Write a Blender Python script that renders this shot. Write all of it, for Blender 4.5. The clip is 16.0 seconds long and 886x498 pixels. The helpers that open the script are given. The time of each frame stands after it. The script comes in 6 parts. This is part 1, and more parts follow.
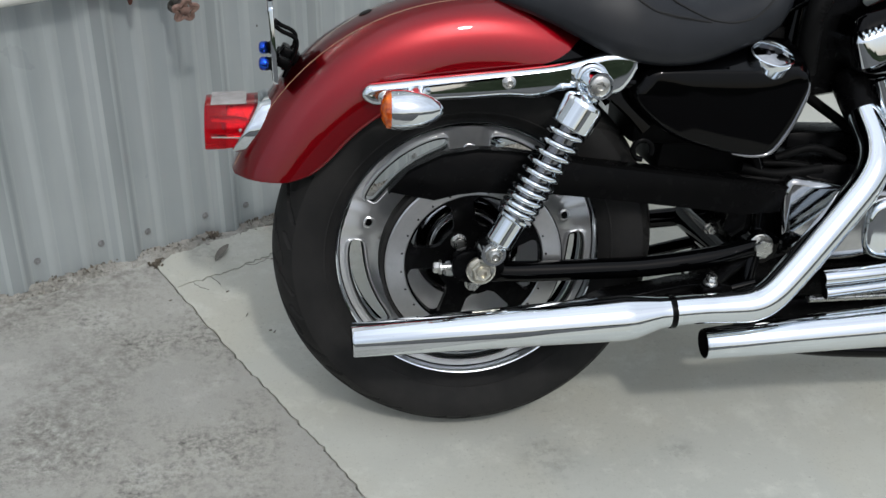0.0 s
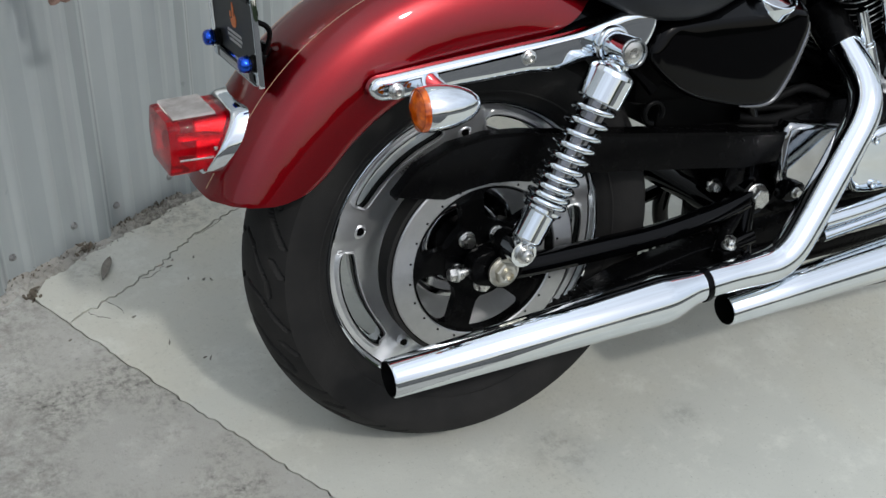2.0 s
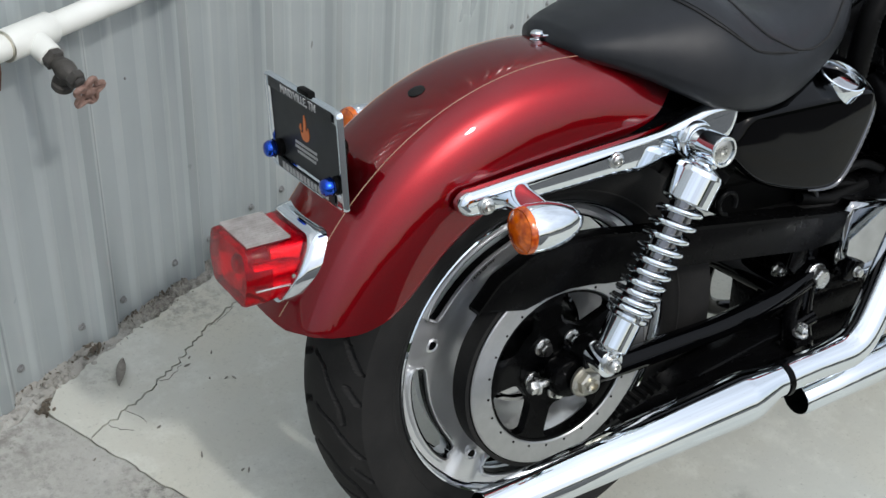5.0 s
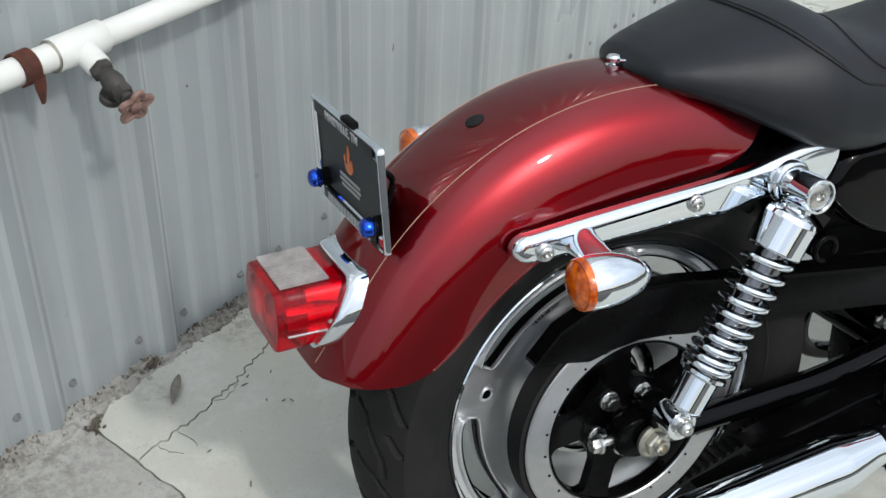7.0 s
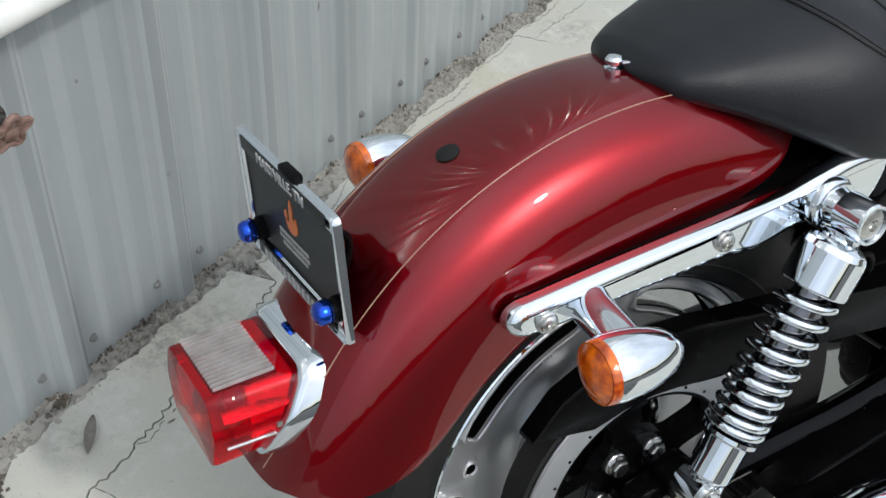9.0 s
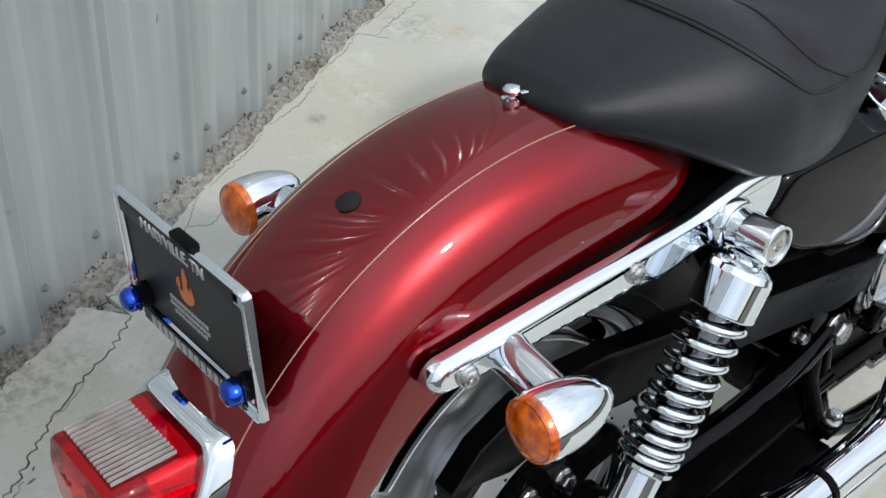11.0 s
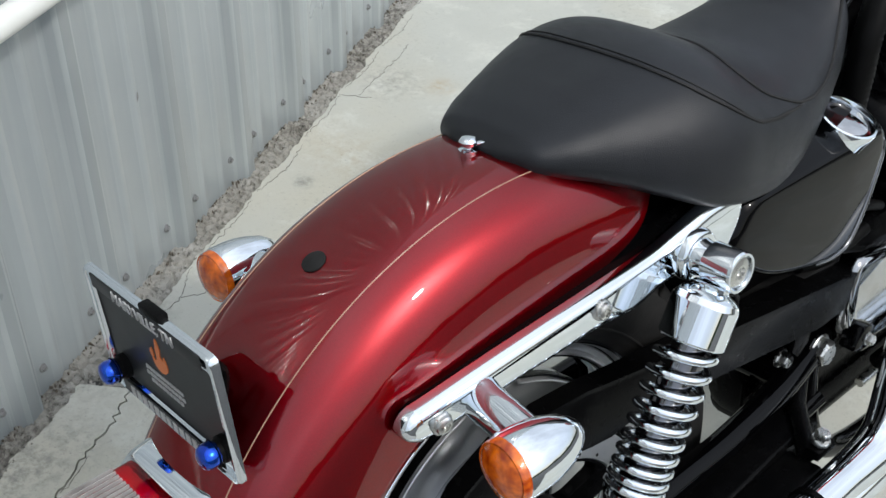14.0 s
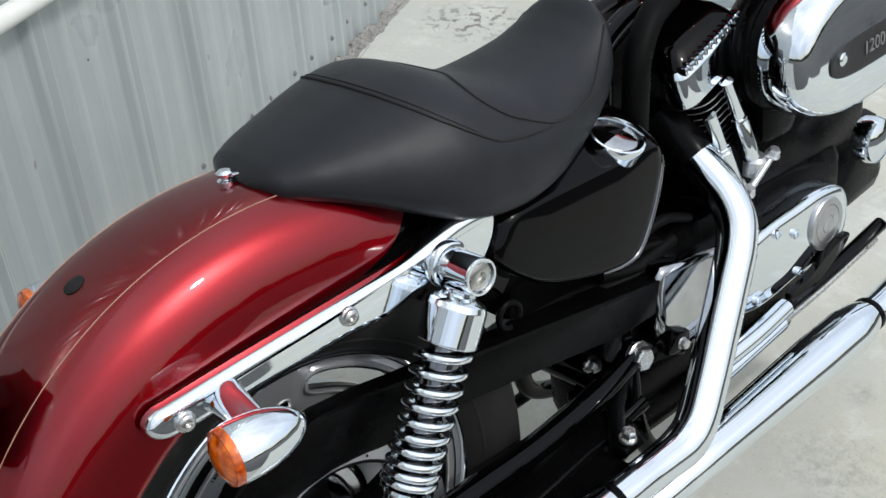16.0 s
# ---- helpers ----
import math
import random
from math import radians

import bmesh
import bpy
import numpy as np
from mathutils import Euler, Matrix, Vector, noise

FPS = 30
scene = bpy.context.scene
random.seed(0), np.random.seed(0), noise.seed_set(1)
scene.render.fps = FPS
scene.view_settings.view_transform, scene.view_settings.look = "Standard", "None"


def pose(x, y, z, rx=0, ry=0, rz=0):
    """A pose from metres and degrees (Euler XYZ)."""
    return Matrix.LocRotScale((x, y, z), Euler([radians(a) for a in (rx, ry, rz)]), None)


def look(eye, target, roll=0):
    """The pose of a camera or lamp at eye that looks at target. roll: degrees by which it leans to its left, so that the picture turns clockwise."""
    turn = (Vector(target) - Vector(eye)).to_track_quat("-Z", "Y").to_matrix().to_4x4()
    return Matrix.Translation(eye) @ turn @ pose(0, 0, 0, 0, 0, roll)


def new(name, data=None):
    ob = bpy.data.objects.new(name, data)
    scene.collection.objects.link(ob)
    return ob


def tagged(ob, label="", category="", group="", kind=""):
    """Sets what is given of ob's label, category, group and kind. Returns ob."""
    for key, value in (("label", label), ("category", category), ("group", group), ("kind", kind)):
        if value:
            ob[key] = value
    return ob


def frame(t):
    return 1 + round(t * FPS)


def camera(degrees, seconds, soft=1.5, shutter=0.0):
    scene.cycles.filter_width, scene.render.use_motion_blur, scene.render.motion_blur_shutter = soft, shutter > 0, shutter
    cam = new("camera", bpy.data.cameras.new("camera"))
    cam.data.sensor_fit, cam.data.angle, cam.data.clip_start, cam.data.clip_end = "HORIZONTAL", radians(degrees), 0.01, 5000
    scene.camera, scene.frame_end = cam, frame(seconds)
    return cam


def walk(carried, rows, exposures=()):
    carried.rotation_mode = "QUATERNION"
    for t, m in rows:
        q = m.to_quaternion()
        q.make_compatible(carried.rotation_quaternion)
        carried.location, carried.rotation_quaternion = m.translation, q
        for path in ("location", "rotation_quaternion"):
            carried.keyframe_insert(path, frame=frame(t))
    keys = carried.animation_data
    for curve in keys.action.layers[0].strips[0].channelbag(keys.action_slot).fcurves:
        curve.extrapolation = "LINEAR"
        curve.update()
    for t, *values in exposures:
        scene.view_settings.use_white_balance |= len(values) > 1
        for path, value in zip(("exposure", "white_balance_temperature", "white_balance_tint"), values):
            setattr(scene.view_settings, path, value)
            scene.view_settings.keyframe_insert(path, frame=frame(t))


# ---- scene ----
cam = camera(42.5, 16.0)
# The yard slopes: FLOOR carries the plane of the concrete into the upright world.
UP = Vector((-0.06, 0.05, 1.0)).normalized()
FLOOR = UP.rotation_difference(Vector((0, 0, 1))).to_matrix().to_4x4()
METRES, EYE, TILT, LEAN, TURN = 2.010, 1.322, -1.80, -3.35, -12.25
ROWS = [
    (0.0, 0.0, 0.0, 0.0, 0.65, -29.83, -1.13),
    (0.5, -0.0524, 0.0703, -0.0012, -5.23, -32.43, 0.17),
    (1.0, -0.1191, 0.1072, -0.0068, -10.55, -33.47, -2.04),
    (1.5, -0.2025, 0.1426, 0.0021, -15.69, -34.11, -2.87),
    (2.0, -0.2225, 0.1776, -0.0008, -17.07, -34.71, -3.23),
    (2.5, -0.2203, 0.2179, -0.0007, -15.97, -36.0, -3.01),
    (3.0, -0.217, 0.2475, -0.0039, -16.63, -36.67, -3.37),
    (3.5, -0.2545, 0.2663, 0.0063, -20.65, -35.59, -3.61),
    (4.0, -0.2936, 0.2783, 0.0147, -22.52, -34.61, -3.79),
    (6.5, -0.2943, 0.3129, 0.0206, -20.13, -34.7, -3.68),
    (7.0, -0.2466, 0.3484, 0.0207, -16.33, -35.74, -2.62),
    (7.5, -0.2035, 0.3729, 0.0175, -11.77, -36.45, -3.67),
    (8.0, -0.1813, 0.3833, 0.0198, -11.03, -36.05, -3.26),
    (8.5, -0.1919, 0.4173, 0.0114, -12.69, -37.3, -2.8),
    (9.0, -0.2237, 0.4969, 0.0032, -21.33, -40.67, -2.89),
    (9.5, -0.2416, 0.5339, 0.0043, -27.64, -41.29, -4.11),
    (10.0, -0.2433, 0.5465, 0.005, -29.38, -41.47, -5.68),
    (12.5, -0.2344, 0.5526, 0.0054, -30.42, -40.56, -4.57),
    (13.0, -0.2338, 0.5495, 0.0073, -30.71, -39.29, -3.05),
    (13.5, -0.2305, 0.5431, 0.0118, -31.62, -39.17, -2.67),
    (14.0, -0.2254, 0.5333, 0.0135, -32.77, -38.49, -2.23),
    (14.5, -0.2174, 0.5257, 0.0169, -34.55, -37.69, -1.4),
    (15.0, -0.2038, 0.5122, 0.0182, -36.31, -37.11, -0.06),
    (15.5, -0.1727, 0.4678, 0.026, -35.48, -36.16, 0.99),
    (16.0, -0.1408, 0.4072, 0.0276, -32.84, -35.04, 1.94),
]
path = [(t, FLOOR @ pose(0, 0, EYE, TILT, LEAN, TURN) @ pose(METRES * x, METRES * y, METRES * z, 90 + pitch, roll, yaw)) for t, x, y, z, yaw, pitch, roll in ROWS]
path += [
    (4.2, FLOOR @ look((-0.468, 0.686, 1.306), (0.606, 1.936, 0.173), 9.2)),
    (6.3, FLOOR @ look((-0.472, 0.729, 1.317), (0.544, 2.027, 0.185), 9.7)),
    (10.2, FLOOR @ look((-0.239, 1.182, 1.267), (0.946, 2.139, -0.031), 13.2)),
]
path.sort(key=lambda row: row[0])
walk(cam, path, [(0.0, -0.30), (2.0, -0.28), (4.2, -0.12), (6.5, -0.02), (9.0, 0.02), (12.5, 0.03), (14.5, 0.05), (16.0, -0.01)])

# ---- light: bright overcast with a veiled sun behind the viewer ----
SUN_ELEVATION, SUN_TURN, SUN_POWER, SKY_POWER, VEIL_POWER = 46, 172, 1.2, 0.06, 0.88
HAZE_POWER = 4.5
world = bpy.data.worlds.new("overcast_sky")
scene.world = world
world.use_nodes = True
wt = world.node_tree
sky = wt.nodes.new("ShaderNodeTexSky")
sky.sky_type = "NISHITA"
sky.sun_disc = False
sky.sun_elevation, sky.sun_rotation = radians(SUN_ELEVATION), radians(SUN_TURN)
sky.dust_density, sky.air_density, sky.ozone_density = 2.0, 1.0, 1.0
# a thin, even cloud veil over the clear sky, with soft thick and thin places
veil = wt.nodes.new("ShaderNodeBackground")
cloud = wt.nodes.new("ShaderNodeTexNoise")
cloud.inputs["Scale"].default_value, cloud.inputs["Detail"].default_value = 2.2, 5
span = wt.nodes.new("ShaderNodeMapRange")
span.inputs["From Min"].default_value, span.inputs["From Max"].default_value = 0.3, 0.7
span.inputs["To Min"].default_value, span.inputs["To Max"].default_value = 0.72, 1.25
tint = wt.nodes.new("ShaderNodeMix")
tint.data_type = "RGBA"
tint.blend_type = "MULTIPLY"
tint.inputs["Factor"].default_value = 1.0
tint.inputs["A"].default_value = (0.925, 0.982, 1.055, 1)
coords = wt.nodes.new("ShaderNodeTexCoord")
wt.links.new(coords.outputs["Generated"], cloud.inputs["Vector"])
wt.links.new(cloud.outputs["Fac"], span.inputs["Value"])
# an overcast sky is about three times as bright overhead as at the skyline
axes = wt.nodes.new("ShaderNodeSeparateXYZ")
wt.links.new(coords.outputs["Generated"], axes.inputs["Vector"])
rise = wt.nodes.new("ShaderNodeMapRange")
rise.inputs["To Min"].default_value, rise.inputs["To Max"].default_value = 0.42, 1.30
wt.links.new(axes.outputs["Z"], rise.inputs["Value"])
thick = wt.nodes.new("ShaderNodeMath")
thick.operation = "MULTIPLY"
wt.links.new(span.outputs["Result"], thick.inputs[0])
wt.links.new(rise.outputs["Result"], thick.inputs[1])
wt.links.new(thick.outputs["Value"], tint.inputs["B"])
wt.links.new(tint.outputs["Result"], veil.inputs["Color"])
veil.inputs["Strength"].default_value = VEIL_POWER
both = wt.nodes.new("ShaderNodeAddShader")
clear = wt.nodes["Background"]
wt.links.new(sky.outputs["Color"], clear.inputs["Color"])
clear.inputs["Strength"].default_value = SKY_POWER
wt.links.new(clear.outputs["Background"], both.inputs[0])
wt.links.new(veil.outputs["Background"], both.inputs[1])
# the bright haze that thin cloud spreads round the sun
az, el = radians(SUN_TURN), radians(SUN_ELEVATION)
TO_SUN = (math.sin(az) * math.cos(el), math.cos(az) * math.cos(el), math.sin(el))
near_sun = wt.nodes.new("ShaderNodeVectorMath")
near_sun.operation = "DOT_PRODUCT"
near_sun.inputs[1].default_value = TO_SUN
wt.links.new(coords.outputs["Generated"], near_sun.inputs[0])
above = wt.nodes.new("ShaderNodeMath")
above.operation = "MAXIMUM"
above.inputs[1].default_value = 0.0
wt.links.new(near_sun.outputs["Value"], above.inputs[0])
falloff = wt.nodes.new("ShaderNodeMath")
falloff.operation = "POWER"
falloff.inputs[1].default_value = 55.0
wt.links.new(above.outputs["Value"], falloff.inputs[0])
gain = wt.nodes.new("ShaderNodeMath")
gain.operation = "MULTIPLY"
gain.inputs[1].default_value = HAZE_POWER
wt.links.new(falloff.outputs["Value"], gain.inputs[0])
haze = wt.nodes.new("ShaderNodeBackground")
haze.inputs["Color"].default_value = (1.0, 0.985, 0.96, 1)
wt.links.new(gain.outputs["Value"], haze.inputs["Strength"])
whole = wt.nodes.new("ShaderNodeAddShader")
wt.links.new(both.outputs["Shader"], whole.inputs[0])
wt.links.new(haze.outputs["Background"], whole.inputs[1])
wt.links.new(whole.outputs["Shader"], wt.nodes["World Output"].inputs["Surface"])
sun = new("sun", bpy.data.lights.new("sun", "SUN"))
sun.data.energy, sun.data.angle, sun.data.color = SUN_POWER, radians(3), (1.0, 0.98, 0.95)
sun.matrix_world = look([20 * c for c in TO_SUN], (0, 0, 0))
scene.view_settings.exposure = 0.0


# ---- materials ----
def surface(name, c1, c2=None, scale=8.0, rough=0.5, metal=0.0, bump=0.0, bump_scale=60.0, coat=0.0, rough_var=0.0, detail=6.0, fine=0.0, transmission=0.0, ior=1.45, space="Object", spec=0.5):
    """A plain material with two scales of variation in colour, gloss and relief."""
    m = bpy.data.materials.new(name)
    m.use_nodes = True
    nt = m.node_tree
    b = nt.nodes["Principled BSDF"]
    b.inputs["Base Color"].default_value = (*c1, 1)
    b.inputs["Roughness"].default_value = rough
    b.inputs["Metallic"].default_value = metal
    b.inputs["Coat Weight"].default_value = coat
    b.inputs["Coat Roughness"].default_value = 0.03
    b.inputs["Transmission Weight"].default_value = transmission
    b.inputs["IOR"].default_value = ior
    b.inputs["Specular IOR Level"].default_value = spec
    co = nt.nodes.new("ShaderNodeTexCoord")
    if c2 is not None:
        n1 = nt.nodes.new("ShaderNodeTexNoise")
        n1.inputs["Scale"].default_value, n1.inputs["Detail"].default_value = scale, detail
        n1.inputs["Roughness"].default_value = 0.6
        nt.links.new(co.outputs[space], n1.inputs["Vector"])
        ramp = nt.nodes.new("ShaderNodeMapRange")
        ramp.inputs["From Min"].default_value, ramp.inputs["From Max"].default_value = 0.3, 0.7
        nt.links.new(n1.outputs["Fac"], ramp.inputs["Value"])
        mix = nt.nodes.new("ShaderNodeMix")
        mix.data_type = "RGBA"
        mix.inputs["A"].default_value, mix.inputs["B"].default_value = (*c1, 1), (*c2, 1)
        nt.links.new(ramp.outputs["Result"], mix.inputs["Factor"])
        nt.links.new(mix.outputs["Result"], b.inputs["Base Color"])
    if rough_var:
        n3 = nt.nodes.new("ShaderNodeTexNoise")
        n3.inputs["Scale"].default_value = scale * 2.3
        n3.inputs["Detail"].default_value = 5
        nt.links.new(co.outputs[space], n3.inputs["Vector"])
        rr = nt.nodes.new("ShaderNodeMapRange")
        rr.inputs["To Min"].default_value, rr.inputs["To Max"].default_value = max(0.0, rough - rough_var), min(1.0, rough + rough_var)
        nt.links.new(n3.outputs["Fac"], rr.inputs["Value"])
        nt.links.new(rr.outputs["Result"], b.inputs["Roughness"])
    if bump:
        n2 = nt.nodes.new("ShaderNodeTexNoise")
        n2.inputs["Scale"].default_value, n2.inputs["Detail"].default_value = bump_scale, 4
        nt.links.new(co.outputs[space], n2.inputs["Vector"])
        bp = nt.nodes.new("ShaderNodeBump")
        bp.inputs["Strength"].default_value, bp.inputs["Distance"].default_value = bump, 0.002
        nt.links.new(n2.outputs["Fac"], bp.inputs["Height"])
        nt.links.new(bp.outputs["Normal"], b.inputs["Normal"])
    return m


RED = surface("candy_red_paint", (0.275, 0.001, 0.007), (0.215, 0.0008, 0.005), scale=900, rough=0.38, metal=1.0, coat=1.0)
RED.node_tree.nodes["Principled BSDF"].inputs["Specular Tint"].default_value = (0.45, 0.01, 0.02, 1)
RED.node_tree.nodes["Principled BSDF"].inputs["Coat Roughness"].default_value = 0.025
RED.node_tree.nodes["Principled BSDF"].inputs["Coat IOR"].default_value = 1.53
CHROME = surface("chrome", (0.80, 0.845, 0.885), rough=0.03, metal=1.0, rough_var=0.02, scale=5)
GLOSS_BLACK = surface("gloss_black_paint", (0.0008, 0.0008, 0.001), rough=0.05, rough_var=0.03, scale=6, spec=0.2)
SATIN_BLACK = surface("satin_black_paint", (0.0015, 0.0015, 0.0018), (0.003, 0.003, 0.003), scale=30, rough=0.26, rough_var=0.06, bump=0.05, bump_scale=300, spec=0.08)
PLASTIC_BLACK = surface("black_plastic", (0.0025, 0.0025, 0.0025), (0.005, 0.005, 0.005), scale=40, rough=0.5, bump=0.15, bump_scale=500, spec=0.08)
RUBBER = surface("tyre_rubber", (0.012, 0.012, 0.012), (0.022, 0.0213, 0.0205), scale=14, rough=0.68, rough_var=0.12, bump=0.2, bump_scale=350, spec=0.18)
LEATHER = surface("black_seat_vinyl", (0.0075, 0.0088, 0.0112), (0.0115, 0.0130, 0.0160), scale=25, rough=0.40, rough_var=0.07, bump=0.22, bump_scale=900, spec=0.40)
THREAD = surface("seat_thread", (0.008, 0.008, 0.008), rough=0.7)
CAST = surface("cast_aluminium", (0.60, 0.61, 0.62), (0.70, 0.71, 0.72), scale=20, rough=0.31, metal=0.8, rough_var=0.05, bump=0.03, bump_scale=300)
MACHINED = surface("machined_aluminium", (0.44, 0.445, 0.45), (0.50, 0.505, 0.51), scale=60, rough=0.36, metal=0.95, rough_var=0.03)
STEEL = surface("zinc_plated_steel", (0.52, 0.52, 0.5), (0.66, 0.66, 0.64), scale=50, rough=0.28, metal=1.0, rough_var=0.1)
BRASSY = surface("yellow_zinc_nut", (0.50, 0.47, 0.39), (0.62, 0.60, 0.53), scale=80, rough=0.33, metal=1.0, rough_var=0.1)
AMBER = surface("amber_lens", (0.92, 0.19, 0.002), (0.30, 0.028, 0.0005), scale=75, rough=0.10, coat=0.9, bump=1.0, bump_scale=80, detail=2.0)
RED_LENS = surface("red_lens", (0.93, 0.0005, 0.010), rough=0.02, transmission=0.93, ior=1.36, spec=0.5)
WINDOW_BED = surface("window_bed", (0.05, 0.022, 0.022), (0.02, 0.008, 0.008), scale=50, rough=0.2, coat=0.5)
REFLECTOR = surface("lamp_reflector", (0.93, 0.91, 0.91), (0.66, 0.64, 0.64), scale=40, rough=0.22, metal=0.8, bump=0.6, bump_scale=55)
# chrome of the cap's dish, with its dark reflection put into the colour
DARK_CAP = surface("dark_cap_chrome", (0.10, 0.095, 0.10), (0.06, 0.055, 0.06), scale=30, rough=0.10, metal=1.0)
CLEAR_LENS = surface("clear_ribbed_lens", (0.72, 0.71, 0.69), (0.26, 0.24, 0.235), scale=20, rough=0.10, metal=0.35, coat=0.8)
BLUE = surface("blue_anodised", (0.004, 0.11, 0.72), (0.006, 0.03, 0.40), scale=70, rough=0.14, metal=0.95, coat=0.6)
PLATE_BLACK = surface("black_plate", (0.012, 0.013, 0.014), (0.02, 0.021, 0.022), scale=50, rough=0.45)
LETTER = surface("silver_lettering", (0.5, 0.5, 0.49), rough=0.5, metal=0.2)
ORANGE = surface("orange_print", (0.7, 0.2, 0.06), rough=0.5)
GOLD = surface("gold_pinstripe", (0.50, 0.29, 0.20), (0.40, 0.21, 0.14), scale=60, rough=0.35, coat=0.6)
PVC = surface("white_pvc", (0.78, 0.79, 0.75), (0.68, 0.69, 0.64), scale=9, rough=0.38, rough_var=0.1, bump=0.05, bump_scale=80)
RUST = surface("rusted_steel", (0.12, 0.035, 0.018), (0.05, 0.018, 0.012), scale=45, rough=0.85, bump=0.5, bump_scale=200)
SCREW = surface("weathered_screw", (0.30, 0.305, 0.305), (0.16, 0.16, 0.16), scale=120, rough=0.6, metal=0.4)
OLD_BRASS = surface("weathered_brass", (0.045, 0.043, 0.040), (0.095, 0.088, 0.078), scale=60, rough=0.6, metal=0.5, bump=0.3, bump_scale=250)
HANDLE_RUST = surface("rusty_handwheel", (0.30, 0.20, 0.165), (0.12, 0.06, 0.045), scale=70, rough=0.8, bump=0.5, bump_scale=250)


def concrete(name, light, dark, spots, spot_amount, bump, stains=(), ochre=1.0, gloss=0.5):
    """Trowelled concrete: broad stains, dark specks and fine sandy relief."""
    m = bpy.data.materials.new(name)
    m.use_nodes = True
    nt = m.node_tree
    b = nt.nodes["Principled BSDF"]
    co = nt.nodes.new("ShaderNodeTexCoord")

    def noisy(scale, lo, hi, detail=6, rough=0.6):
        n = nt.nodes.new("ShaderNodeTexNoise")
        n.inputs["Scale"].default_value, n.inputs["Detail"].default_value, n.inputs["Roughness"].default_value = scale, detail, rough
        nt.links.new(co.outputs["Object"], n.inputs["Vector"])
        r = nt.nodes.new("ShaderNodeMapRange")
        r.inputs["From Min"].default_value, r.inputs["From Max"].default_value = lo, hi
        nt.links.new(n.outputs["Fac"], r.inputs["Value"])
        return r.outputs["Result"], n.outputs["Fac"]

    def blend(fac, a, c):
        x = nt.nodes.new("ShaderNodeMix")
        x.data_type = "RGBA"
        nt.links.new(fac, x.inputs["Factor"])
        for key, v in (("A", a), ("B", c)):
            if isinstance(v, tuple):
                x.inputs[key].default_value = (*v, 1)
            else:
                nt.links.new(v, x.inputs[key])
        return x.outputs["Result"]

    broad, _ = noisy(2.2, 0.35, 0.7)
    mid, _ = noisy(11, 0.3, 0.75, 8, 0.7)
    warm, _ = noisy(1.3, 0.42, 0.64, 4)
    pale, _ = noisy(6.5, 0.52, 0.68, 9, 0.75)
    fleck_, _ = noisy(160, 0.60, 0.72, 4, 0.7)
    col = blend(broad, light, dark)
    col = blend(mid, col, tuple(0.5 * (p + q) for p, q in zip(light, dark)))
    col = blend(warm, col, (light[0] * (1 - 0.06 * ochre), light[1] * (1 - 0.10 * ochre), light[2] * (1 - 0.17 * ochre)))
    col = blend(pale, col, tuple(min(0.6, p * 1.10) for p in light))
    col = blend(fleck_, col, tuple(p * 0.62 for p in light))
    sp, _ = noisy(70, 0.60 - spot_amount * 0.13, 0.66, 10, 0.85)
    gate, _ = noisy(2.6, 0.44, 0.60, 8, 0.7)
    mul = nt.nodes.new("ShaderNodeMath")
    mul.operation = "MULTIPLY"
    nt.links.new(sp, mul.inputs[0])
    nt.links.new(gate, mul.inputs[1])
    amt = nt.nodes.new("ShaderNodeMath")
    amt.operation = "MULTIPLY"
    amt.inputs[1].default_value = spot_amount
    nt.links.new(mul.outputs[0], amt.inputs[0])
    col = blend(amt.outputs[0], col, spots)
    for x, y, size, shade, strength in stains:
        away = nt.nodes.new("ShaderNodeVectorMath")
        away.operation = "DISTANCE"
        nt.links.new(co.outputs["Object"], away.inputs[0])
        away.inputs[1].default_value = (x, y, 0)
        fade = nt.nodes.new("ShaderNodeMapRange")
        fade.inputs["From Min"].default_value, fade.inputs["From Max"].default_value = size * 0.25, size
        fade.inputs["To Min"].default_value, fade.inputs["To Max"].default_value = strength, 0.0
        nt.links.new(away.outputs["Value"], fade.inputs["Value"])
        patch, _ = noisy(34, 0.53, 0.57, 5, 0.6) if strength > 0.85 else noisy(26 if size < 0.08 else 40, 0.44, 0.62, 8, 0.75)
        both_ = nt.nodes.new("ShaderNodeMath")
        both_.operation = "MULTIPLY"
        nt.links.new(fade.outputs["Result"], both_.inputs[0])
        nt.links.new(patch, both_.inputs[1])
        col = blend(both_.outputs[0], col, shade)
    nt.links.new(col, b.inputs["Base Color"])
    b.inputs["Roughness"].default_value = 0.82
    b.inputs["Specular IOR Level"].default_value = gloss
    _, grain = noisy(420, 0.3, 0.7, 3)
    _, lump = noisy(35, 0.3, 0.7, 5)
    add = nt.nodes.new("ShaderNodeMath")
    add.operation = "MULTIPLY_ADD"
    add.inputs[1].default_value = 0.5
    nt.links.new(grain, add.inputs[0])
    nt.links.new(lump, add.inputs[2])
    bp = nt.nodes.new("ShaderNodeBump")
    bp.inputs["Strength"].default_value, bp.inputs["Distance"].default_value = bump, 0.003
    nt.links.new(add.outputs[0], bp.inputs["Height"])
    nt.links.new(bp.outputs["Normal"], b.inputs["Normal"])
    return m


